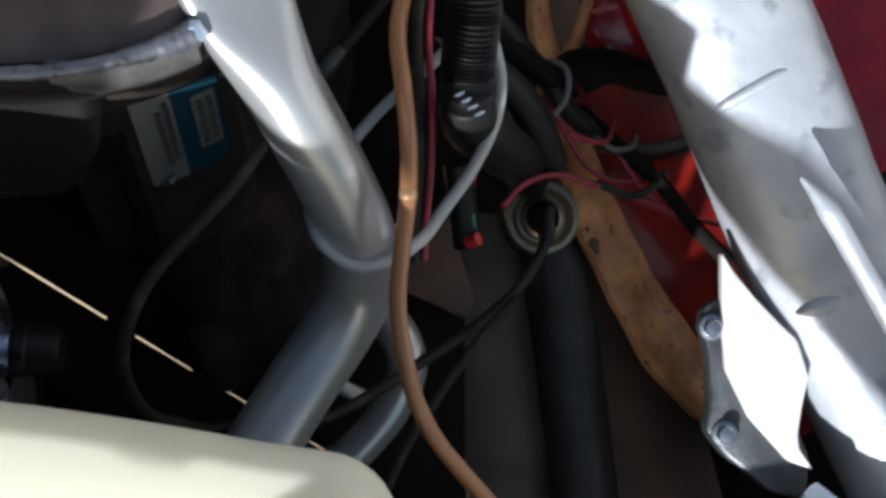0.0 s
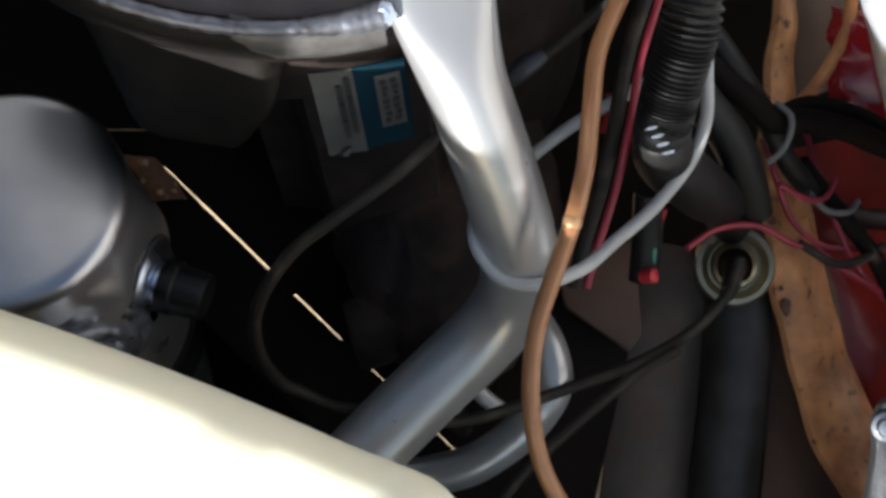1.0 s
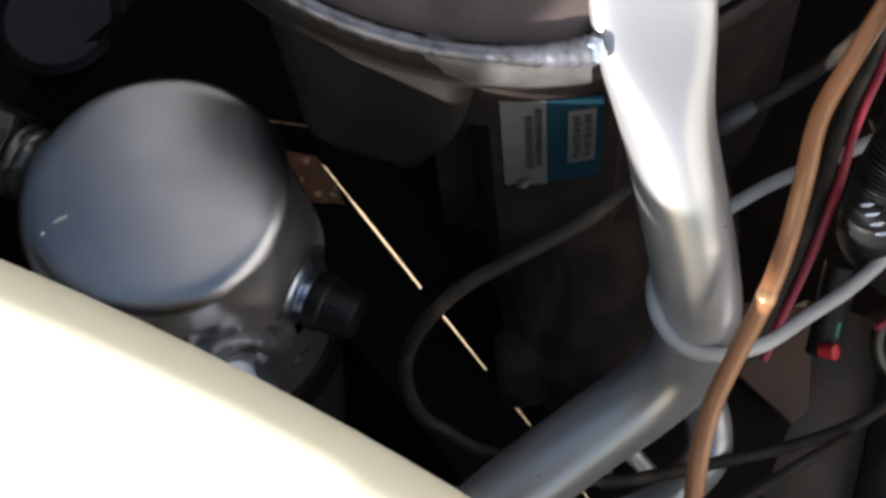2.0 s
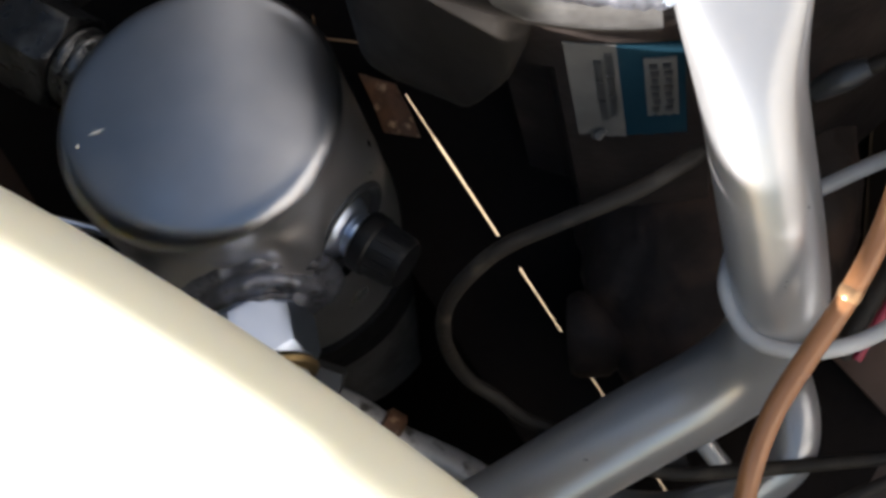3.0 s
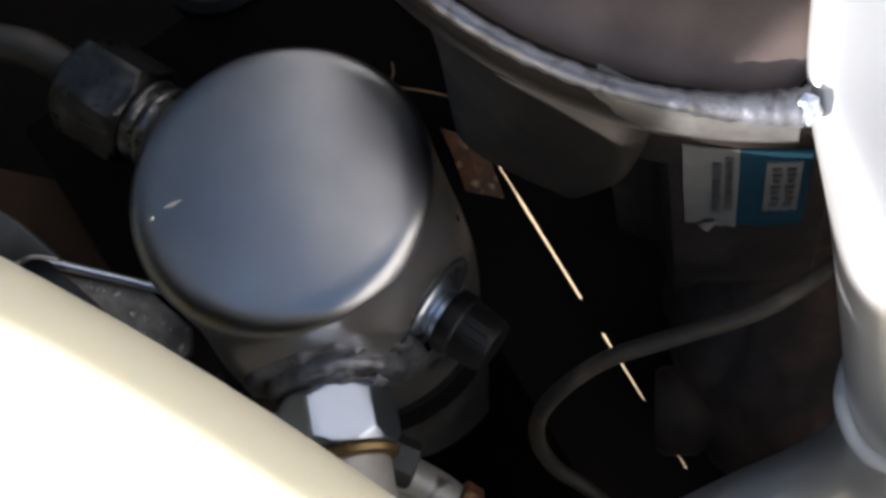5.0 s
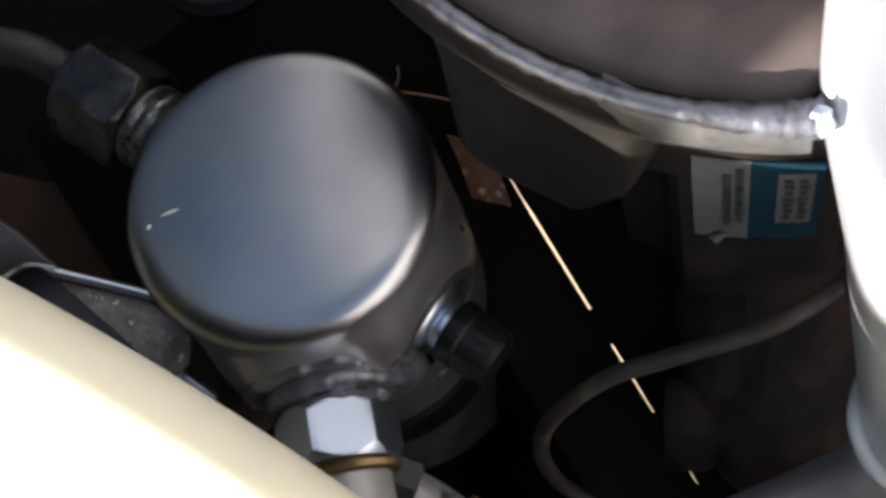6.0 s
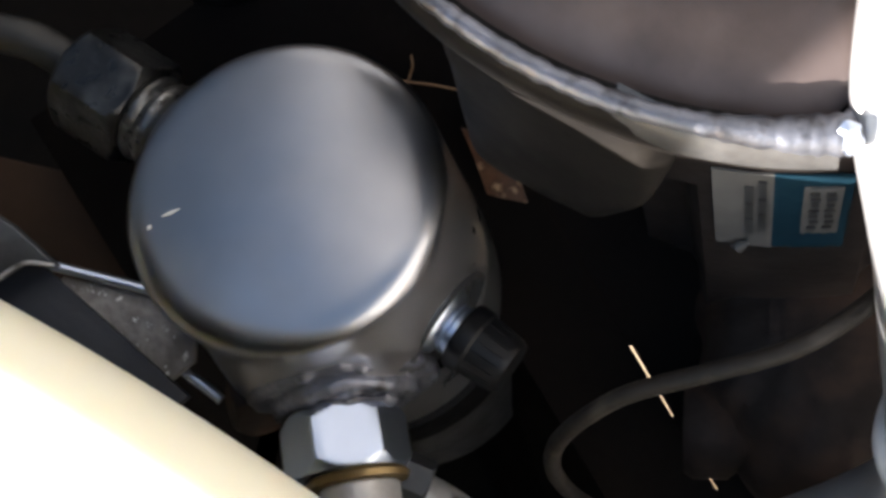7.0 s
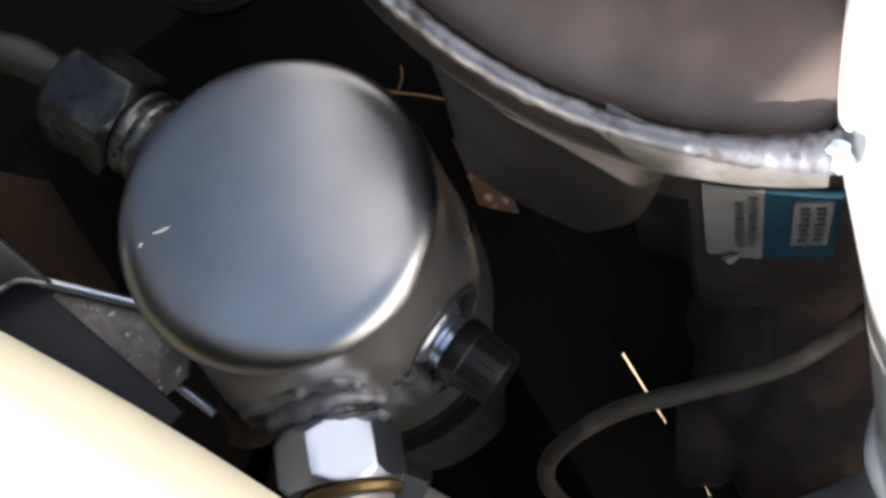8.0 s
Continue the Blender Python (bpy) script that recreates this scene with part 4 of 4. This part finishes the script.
solo("frame_rail", sheet([(0.0995, 0.2200, 0.6330), (0.0959, 0.2025, 0.6276), (0.0879, 0.1822, 0.6199), (0.0760, 0.1423, 0.6020), (0.064, 0.105, 0.588)],
                         [(0.1230, 0.2130, 0.6290), (0.1192, 0.1929, 0.6227), (0.1134, 0.1691, 0.6131), (0.1047, 0.1388, 0.6003), (0.094, 0.100, 0.586)], 0.030, 5, 6, 0.0035, 0.0006),
     M_RAIL, "dark grey primed frame rail with rust freckles", "frame rail")
solo("radiator_hose", sweep(glide([(0.1335, 0.2130, 0.6330), (0.1320, 0.2000, 0.6290), (0.1295, 0.1875, 0.6245), (0.1240, 0.1640, 0.6150), (0.1150, 0.1345, 0.6030), (0.1040, 0.0990, 0.5900), (0.096, 0.070, 0.580)], 8), 0.0112, 28),
     M_HOSE, "dusty dark grey rubber radiator hose", "hose")
solo("corner_plate", slab([(0.0700, 0.2080, 0.6600), (0.0960, 0.2060, 0.6585), (0.0945, 0.1800, 0.6450), (0.0899, 0.1760, 0.6425), (0.0717, 0.1907, 0.6500)], 0.0016, (0.1, -0.4, 0.9)),
     M_BROWN, "dull brown primed corner plate", "plate")
solo("side_member", sheet([(0.1330, 0.2300, 0.640), (0.1400, 0.1900, 0.622), (0.1330, 0.1500, 0.603), (0.118, 0.100, 0.585)],
                          [(0.170, 0.2300, 0.628), (0.175, 0.1900, 0.610), (0.170, 0.1500, 0.590), (0.160, 0.100, 0.575)], 0.012, 6, 6, 0.001, 0.001),
     M_BROWN, "brown primed side member in the shade", "side member")


def rusty_flange():
    root = thing("rusty_flange", (0.150, 0.190, 0.60), "curved orange painted wing flange with rust pitting", "wing flange")
    left = [(0.1551, 0.2772, 0.6946), (0.1496, 0.2587, 0.6850), (0.1439, 0.2418, 0.6762), (0.1390, 0.2260, 0.6690), (0.1385, 0.2122, 0.6609), (0.1407, 0.1926, 0.6451), (0.1427, 0.1725, 0.6290), (0.1462, 0.1506, 0.6177), (0.1547, 0.1298, 0.6069), (0.168, 0.110, 0.597)]
    right = [(0.1629, 0.2827, 0.6862), (0.1591, 0.2656, 0.6736), (0.1553, 0.2465, 0.6620), (0.1540, 0.2370, 0.6550), (0.1550, 0.2260, 0.6480), (0.1610, 0.2010, 0.6293), (0.1640, 0.1808, 0.6165), (0.1697, 0.1641, 0.6050), (0.1790, 0.1460, 0.5950), (0.192, 0.125, 0.586)]
    part("flange", sheet(left, right, 0.0025, 7, 12, 0.0035, 0.0030), M_ORANGE, root)
    rnd = random.Random(5)
    edge = glide(left, 7)
    for k in range(16):
        q = edge[14 + int(rnd.random() * 26)].lerp(glide(right, 7)[30], rnd.random() * 0.10)
        r = 0.0007 + 0.0010 * rnd.random()
        part("rust_flake", lathe([(0.0002, -0.0004), (r, -0.0001), (r * 0.8, 0.0005), (0.0002, 0.0007)], q + Vector((0, -0.0004, 0.0010)), (0.1, -0.4, 0.9), 9, wobble=0.0006), M_RUST, root)
    return root


rusty_flange()
solo("rusty_web", sheet([(0.1629, 0.2827, 0.6840), (0.1591, 0.2656, 0.6716), (0.1553, 0.2465, 0.6580)], [(0.1880, 0.2926, 0.6688), (0.1801, 0.2711, 0.6614), (0.1712, 0.2550, 0.6540)], 0.002, 6, 5, 0.0, 0.001),
     M_BROWN, "dull brown primed web behind the flange", "panel")
cable("orange_strap", [(0.1561, 0.2440, 0.6640), (0.1630, 0.2490, 0.6680), (0.1700, 0.2560, 0.6730), (0.1750, 0.2640, 0.6790), (0.178, 0.275, 0.686)], 0.0022, M_ORANGE, "thin orange painted strap", "strap")
solo("wing_sheet", sheet([(0.1560, 0.2420, 0.640), (0.1600, 0.2050, 0.620), (0.1640, 0.1750, 0.607), (0.178, 0.140, 0.592), (0.19, 0.11, 0.583)],
                        [(0.2500, 0.2500, 0.640), (0.2450, 0.2100, 0.625), (0.2400, 0.1800, 0.610), (0.240, 0.145, 0.596), (0.25, 0.11, 0.585)], 0.002, 6, 8, 0.002, 0.0025),
     M_RED, "glossy red painted inner wing sheet", "panel", "structure")
bm = sheet([(0.1700, 0.2720, 0.6800), (0.1680, 0.2560, 0.6720), (0.1660, 0.2420, 0.6640)], [(0.2060, 0.2600, 0.6860), (0.2000, 0.2450, 0.6760), (0.1900, 0.2300, 0.6660)], 0.001, 8, 14, 0.003, 0.0)
for v in bm.verts:
    v.co += Vector((noise.noise(v.co * 120), noise.noise(v.co * 120 + Vector((7, 0, 0))), noise.noise(v.co * 120 + Vector((0, 7, 0))))) * 0.0045
solo("red_wrapper", bm, M_RED_DEEP, "crumpled glossy red plastic wrapping", "wrapping", smooth=25)
bm = sheet([(0.2300, 0.2600, 0.6900), (0.2380, 0.2150, 0.6650), (0.2450, 0.1700, 0.6450)], [(0.3000, 0.2400, 0.6900), (0.3000, 0.2000, 0.6650), (0.3000, 0.1600, 0.6450)], 0.001, 8, 12, 0.002, 0.004)
solo("red_cover", bm, M_RED_DEEP, "glossy red plastic cover beside the engine", "cover", smooth=30)

# harness
cable("harness_sleeve", [(0.1130, 0.2430, 0.7150), (0.1228, 0.2335, 0.7057), (0.1330, 0.2282, 0.6962), (0.1404, 0.2253, 0.6879), (0.1522, 0.2271, 0.6821), (0.1657, 0.2264, 0.6750), (0.1789, 0.2232, 0.6666), (0.200, 0.220, 0.655)], 0.0040, M_BLACK, "black taped wiring harness", "harness")
cable("harness_sleeve", [(0.1180, 0.2480, 0.7170), (0.1268, 0.2375, 0.7077), (0.1356, 0.2301, 0.6927), (0.1444, 0.2190, 0.6757), (0.1543, 0.2134, 0.6615), (0.1670, 0.2103, 0.6487), (0.1823, 0.2116, 0.6381), (0.200, 0.214, 0.632)], 0.0034, M_RUBBER, "black taped wiring harness", "harness")
cable("harness_sleeve", [(0.1080, 0.2350, 0.7200), (0.1150, 0.2250, 0.7080), (0.1240, 0.2170, 0.6960), (0.1290, 0.2100, 0.6830), (0.1320, 0.2050, 0.6700)], 0.0060, M_RUBBER, "black taped wiring harness", "harness")
cable("harness_sleeve", [(0.1500, 0.2200, 0.6700), (0.1620, 0.2080, 0.6560), (0.1720, 0.1960, 0.6460), (0.1780, 0.1800, 0.6380), (0.186, 0.165, 0.630)], 0.0028, M_BLACK, "black taped wiring harness", "harness")
cable("harness_sleeve", [(0.1400, 0.2290, 0.6800), (0.1560, 0.2360, 0.6760), (0.1720, 0.2330, 0.6700), (0.1850, 0.2250, 0.6640)], 0.0036, M_BLACK, "black taped wiring harness", "harness")
cable("cable_tie", [(0.1412, 0.2290, 0.6921), (0.1440, 0.2235, 0.6930), (0.1434, 0.2190, 0.6906), (0.1404, 0.2150, 0.6877), (0.1358, 0.2130, 0.6850)], 0.0010, M_TIE, "grey plastic cable tie", "cable tie")
cable("cable_tie", [(0.1500, 0.2090, 0.6700), (0.1560, 0.2050, 0.6640), (0.1640, 0.2060, 0.6590), (0.1690, 0.2110, 0.6560)], 0.0010, M_TIE, "grey plastic cable tie", "cable tie")
for pts in ([(0.1069, 0.1894, 0.6828), (0.1180, 0.1964, 0.6789), (0.1314, 0.1987, 0.6726), (0.1423, 0.1943, 0.6660), (0.1508, 0.1948, 0.6586), (0.1623, 0.1900, 0.6480), (0.1756, 0.1848, 0.6385), (0.195, 0.178, 0.628)],
            [(0.1380, 0.2250, 0.6790), (0.1400, 0.2133, 0.6750), (0.1450, 0.2034, 0.6630), (0.1546, 0.1980, 0.6540), (0.1660, 0.1990, 0.6470), (0.178, 0.200, 0.640)],
            [(0.1557, 0.2329, 0.6664), (0.1570, 0.2200, 0.6620), (0.1600, 0.2080, 0.6560), (0.1640, 0.1960, 0.6480), (0.172, 0.186, 0.640), (0.183, 0.176, 0.632)],
            [(0.1390, 0.2080, 0.6800), (0.1480, 0.2060, 0.6720), (0.1560, 0.2090, 0.6650), (0.1620, 0.2170, 0.6620)]):
    cable("red_lead", pts, 0.0010, M_PINK, "thin faded red wire", "wire")
cable("dark_lead", [(0.1450, 0.1950, 0.6640), (0.1560, 0.1905, 0.6560), (0.1660, 0.1930, 0.6500), (0.1760, 0.1990, 0.6460)], 0.0014, M_CABLE, "thin dark insulated loose wire", "wire")


def connector():
    root = thing("wire_connector", (0.0955, 0.1900, 0.660), "small black connector with red, green and white wire ends", "connector")
    part("shell", sweep(glide([(0.0985, 0.2060, 0.6900), (0.0972, 0.1990, 0.6800), (0.0960, 0.1930, 0.6730), (0.0948, 0.1880, 0.6680)], 5), 0.0046, 16), M_RUBBER, root)
    part("red_end", lathe([(0.0012, 0), (0.0022, 0.0006), (0.0022, 0.0050), (0.0010, 0.0056)], (0.0935, 0.1870, 0.6730), (0.6, -0.3, 0.5), 14), M_REDCONN, root, "red wire end")
    part("green_end", lathe([(0.0006, 0), (0.0010, 0.0004), (0.0010, 0.0050), (0.0004, 0.0054)], (0.0975, 0.1900, 0.6745), (0.1, 0.5, 0.6), 10), M_GREEN, root, "green wire end")
    part("white_end", lathe([(0.0008, 0), (0.0014, 0.0004), (0.0014, 0.0050), (0.0006, 0.0054)], (0.0995, 0.1960, 0.6790), (0.2, 0.6, 0.6), 10), M_WHITE, root, "white wire end")
    part("red_tip", lathe([(0.0006, 0), (0.0011, 0.0004), (0.0011, 0.0040), (0.0005, 0.0044)], (0.1010, 0.1995, 0.6830), (0.3, 0.5, 0.7), 10), M_REDCONN, root, "red wire end")
    return root


connector()
cable("red_stub", [(0.0900, 0.2230, 0.7180), (0.0885, 0.2180, 0.7150), (0.0868, 0.2140, 0.7120)], 0.0026, M_REDCONN, "short red crimp sleeve", "sleeve")


# ---------------------------------------------------------------- silver casting with bolted flange
def casting():
    root = thing("engine_casting", (0.2010, 0.1400, 0.56), "silver painted cast pipe with a bolted flange", "casting")
    off = Vector((0.0048, 0.0105, -0.0210))
    line = glide([Vector(p) + off for p in ((0.1960, 0.2900, 0.7790), (0.1873, 0.2447, 0.7501), (0.1880, 0.2247, 0.7371), (0.1917, 0.1979, 0.7202), (0.1946, 0.1712, 0.7030), (0.1970, 0.1425, 0.6847), (0.2014, 0.1091, 0.6645), (0.2076, 0.0656, 0.6398), (0.213, 0.030, 0.620))], 10)

    def shape(u, a):
        w, t = 0.0260, 0.0235
        c, d = math.cos(a), math.sin(a)
        p = 0.80
        x, y = w * math.copysign(abs(c) ** p, c), t * math.copysign(abs(d) ** p, d)
        k = 1 + 0.02 * noise.noise(Vector((c * 2, d * 2, u * 14)))
        return (x * k, y * k)

    pipe = part("pipe", sweep(line, 0.026, 48, None, shape, Vector((0.92, -0.40, 0))), M_CAST, root)
    n = Vector((-0.2, -0.43, 0.88)).normalized()
    part("step_edge", sweep(glide([(0.1766, 0.1852, 0.7020), (0.1808, 0.1845, 0.7052), (0.1880, 0.1842, 0.7085), (0.1945, 0.1844, 0.7108), (0.1993, 0.1850, 0.7114)], 6), lambda u: 0.0006 + 0.0015 * math.sin(math.pi * u) ** 0.4, 16), M_CAST, pipe, "raised cast step edge")
    part("cast_rib", sweep(glide([(0.1860, 0.1520, 0.7060), (0.1900, 0.1410, 0.7020), (0.1925, 0.1300, 0.6965), (0.1960, 0.1110, 0.6870), (0.202, 0.085, 0.672)], 6), lambda u: 0.0006 + 0.0030 * min(1.0, u * 4), 16), M_CAST, pipe)
    part("cast_rib", sweep(glide([Vector(p) - n * 0.0004 for p in ((0.1740, 0.1222, 0.6800), (0.1801, 0.1210, 0.6815), (0.1880, 0.1203, 0.6830))], 5), lambda u: 0.0005 + 0.0022 * math.sin(math.pi * u), 14), M_CAST, pipe)
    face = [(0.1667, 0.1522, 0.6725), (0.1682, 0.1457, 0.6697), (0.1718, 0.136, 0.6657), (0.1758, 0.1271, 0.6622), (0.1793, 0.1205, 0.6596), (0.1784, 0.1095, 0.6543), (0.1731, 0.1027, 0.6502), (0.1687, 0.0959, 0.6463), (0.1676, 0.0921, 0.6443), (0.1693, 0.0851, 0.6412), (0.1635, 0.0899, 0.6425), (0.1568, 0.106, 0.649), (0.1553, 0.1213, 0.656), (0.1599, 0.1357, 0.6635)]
    part("flange_face", slab(face, 0.006, (-0.15, -0.42, 0.89), None, 0.0008), M_FACE, root, "machined flange face, sun glare put into its white")
    plate = [(0.1530, 0.1290, 0.6540), (0.1535, 0.1370, 0.6590), (0.1570, 0.1420, 0.6620), (0.1640, 0.1420, 0.6630), (0.1700, 0.1200, 0.6530), (0.1720, 0.0900, 0.6380), (0.1660, 0.0790, 0.6310), (0.1560, 0.0860, 0.6330), (0.1465, 0.1010, 0.6380), (0.1440, 0.1100, 0.6420), (0.1490, 0.1180, 0.6475)]
    fl = part("flange_plate", slab(plate, 0.010, (-0.15, -0.42, 0.89), None, 0.0018), M_DARKMETAL, root, "dark grey flange plate")
    for p in ((0.1565, 0.1352, 0.6590), (0.1490, 0.1065, 0.6420)):
        q = part("flange_bolt", lathe([(0.0040, -0.002), (0.0043, 0.0005), (0.0041, 0.0009), (0.0029, 0.0011), (0.0029, 0.0036), (0.0024, 0.0043), (0.001, 0.0045)], p, n, 28), M_ALU, fl, "grey bolt head with washer")
    part("hex_bolt", hexnut(Vector((0.1640, 0.0790, 0.6390)), (0.3, -0.9, 0.2), 0.0105, 0.0110, 0.0008), M_ZINC, fl, "bright hexagon bolt head")
    return root


casting()

# ---------------------------------------------------------------- low pipes and fittings
cable("steel_pipe", [(-0.020, 0.132, 0.628), (0.0000, 0.1440, 0.6310), (0.0100, 0.1475, 0.6330), (0.0225, 0.1465, 0.6363), (0.0350, 0.1466, 0.6404), (0.0460, 0.1495, 0.6459), (0.0554, 0.1540, 0.6523), (0.0623, 0.1603, 0.6596), (0.0632, 0.1683, 0.6638), (0.0606, 0.1782, 0.6643), (0.056, 0.190, 0.655)],
      0.0062, M_TUBE, "bent grey steel pipe below the brace tube", "pipe", 8, 24)
cable("steel_tab", [(0.0380, 0.1665, 0.6600), (0.0420, 0.1620, 0.6575), (0.0470, 0.1575, 0.6545)], 0.0026, M_ALU_DULL, "small dull steel tab", "tab")
solo("elbow_nut", hexnut(Vector((-0.0600, 0.1618, 0.6745)), (0.93, -0.15, -0.28), 0.0110, 0.0100, 0.0010), M_DARKMETAL, "dark hexagon nut on the low pipe", "nut", smooth=18)
cable("low_pipe", [(-0.0660, 0.1570, 0.6740), (-0.0570, 0.1585, 0.6660), (-0.0480, 0.1565, 0.6620), (-0.0377, 0.1520, 0.6570), (-0.0287, 0.1500, 0.6530), (-0.0182, 0.1470, 0.6490), (0.005, 0.138, 0.644)], 0.0058, M_ALU_DULL, "dull grey aluminium pipe running under the drier", "pipe", 8, 22)
solo("rusty_clip", lathe([(0.0058, 0), (0.0072, 0.0006), (0.0074, 0.0050), (0.0060, 0.0060)], (-0.0425, 0.1545, 0.6598), (0.9, -0.35, -0.4), 28), M_RUST, "rusty hose clip on the low pipe", "clip")

# bracket and plates beside the drier
solo("navy_bracket", slab([(-0.1700, 0.1800, 0.7190), (-0.1500, 0.1880, 0.7165), (-0.1396, 0.1868, 0.7154), (-0.1028, 0.1660, 0.7006), (-0.1150, 0.1500, 0.7020), (-0.1700, 0.1500, 0.7120)], 0.0025, (0, -0.1, 1)), M_NAVY, "blue black painted sheet bracket", "bracket")
solo("speckled_bracket", slab([(-0.1435, 0.1885, 0.6996), (-0.1220, 0.1890, 0.6940), (-0.1100, 0.1822, 0.6902), (-0.1090, 0.1760, 0.6890), (-0.1180, 0.1650, 0.6890), (-0.1480, 0.1700, 0.6960)], 0.003, (0.2, -0.1, 1)), M_GREYDIRT, "speckled grey corroded bracket", "bracket")
cable("bracket_rod", [(-0.1500, 0.1899, 0.7035), (-0.1464, 0.1900, 0.7025), (-0.1251, 0.1897, 0.6967), (-0.110, 0.189, 0.692)], 0.0013, M_ZINC, "thin bright rod along the bracket", "rod")
cable("bright_strip", [(-0.1205, 0.1768, 0.6850), (-0.1175, 0.1760, 0.6852), (-0.1110, 0.1730, 0.6850), (-0.1045, 0.1702, 0.6846), (-0.1020, 0.1690, 0.6840)], 0.0012, M_ZINC, "short bright metal strip", "strip")
union = hexnut(Vector((-0.0985, 0.1760, 0.6760)), (0.62, -0.72, 0.30), 0.0150, 0.0110, 0.0010)
for v in union.verts:
    v.co += v.normal * 0.0006 * noise.noise(v.co * 300)
solo("pipe_union", union, M_GREASE, "greasy brown pipe union under the drier", "union")
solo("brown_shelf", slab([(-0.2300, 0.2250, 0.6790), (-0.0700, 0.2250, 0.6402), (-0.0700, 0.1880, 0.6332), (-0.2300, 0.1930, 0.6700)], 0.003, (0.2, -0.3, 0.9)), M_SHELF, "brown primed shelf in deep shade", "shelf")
solo("round_cap", lathe([(0.0180, 0), (0.0195, 0.002), (0.0195, 0.012), (0.0170, 0.014), (0.0160, 0.0125), (0.001, 0.012)], (-0.128, 0.2860, 0.690), (0.05, -0.15, 0.98), 48), M_CAP, "glossy black round cap", "cap")
cable("brown_pipe", [(-0.1160, 0.2620, 0.6500), (-0.1180, 0.2680, 0.6650), (-0.1230, 0.2760, 0.6780)], 0.0105, M_BROWN, "brown pipe end in the shade", "pipe", 6, 24)
cable("gold_wire", [(-0.0850, 0.2540, 0.6895), (-0.0740, 0.2535, 0.6900), (-0.0680, 0.2537, 0.6896), (-0.0600, 0.2528, 0.6902), (-0.0480, 0.2508, 0.6900), (-0.0380, 0.2490, 0.6890)], 0.00028, M_GOLD, "thin coppery wire stretched behind the drier", "wire")
cable("gold_wire", [(-0.0860, 0.2625, 0.6890), (-0.0790, 0.2632, 0.6898), (-0.0750, 0.2638, 0.6902), (-0.0670, 0.2672, 0.6900), (-0.0560, 0.2710, 0.6890)], 0.00028, M_GOLD, "thin coppery wire stretched behind the drier", "wire")
cable("gold_wire", [(-0.0758, 0.2640, 0.6904), (-0.0748, 0.2605, 0.6898), (-0.0736, 0.2575, 0.6906), (-0.0738, 0.2538, 0.6906)], 0.00028, M_GOLD, "short coppery wire end tied to another", "wire")
solo("rust_plate", sheet([(-0.0580, 0.2432, 0.6905), (-0.0542, 0.2375, 0.6868), (-0.0500, 0.2300, 0.6828)], [(-0.0480, 0.2422, 0.6878), (-0.0438, 0.2366, 0.6842), (-0.0400, 0.2300, 0.6812)], 0.0015, 9, 10, 0.001, 0.0030), M_RUST, "flaking rusty steel plate", "plate")
solo("scuffed_plate", slab([(-0.1580, 0.1969, 0.7288), (-0.1500, 0.1944, 0.7258), (-0.1446, 0.1925, 0.7237), (-0.1335, 0.1861, 0.7187), (-0.1409, 0.1850, 0.7203), (-0.1475, 0.1785, 0.7201), (-0.1543, 0.1730, 0.7202)], 0.002, (0.1, -0.5, 0.85), None, 0.0004), M_DARKMETAL, "scuffed dark slate plate above the bracket", "plate")
cable("scratched_edge", [(-0.1543, 0.1730, 0.7216), (-0.1475, 0.1785, 0.7216), (-0.1409, 0.1850, 0.7214), (-0.1340, 0.1861, 0.7199)], 0.0005, M_ALU_DULL, "worn bright edge of the bracket", "edge")
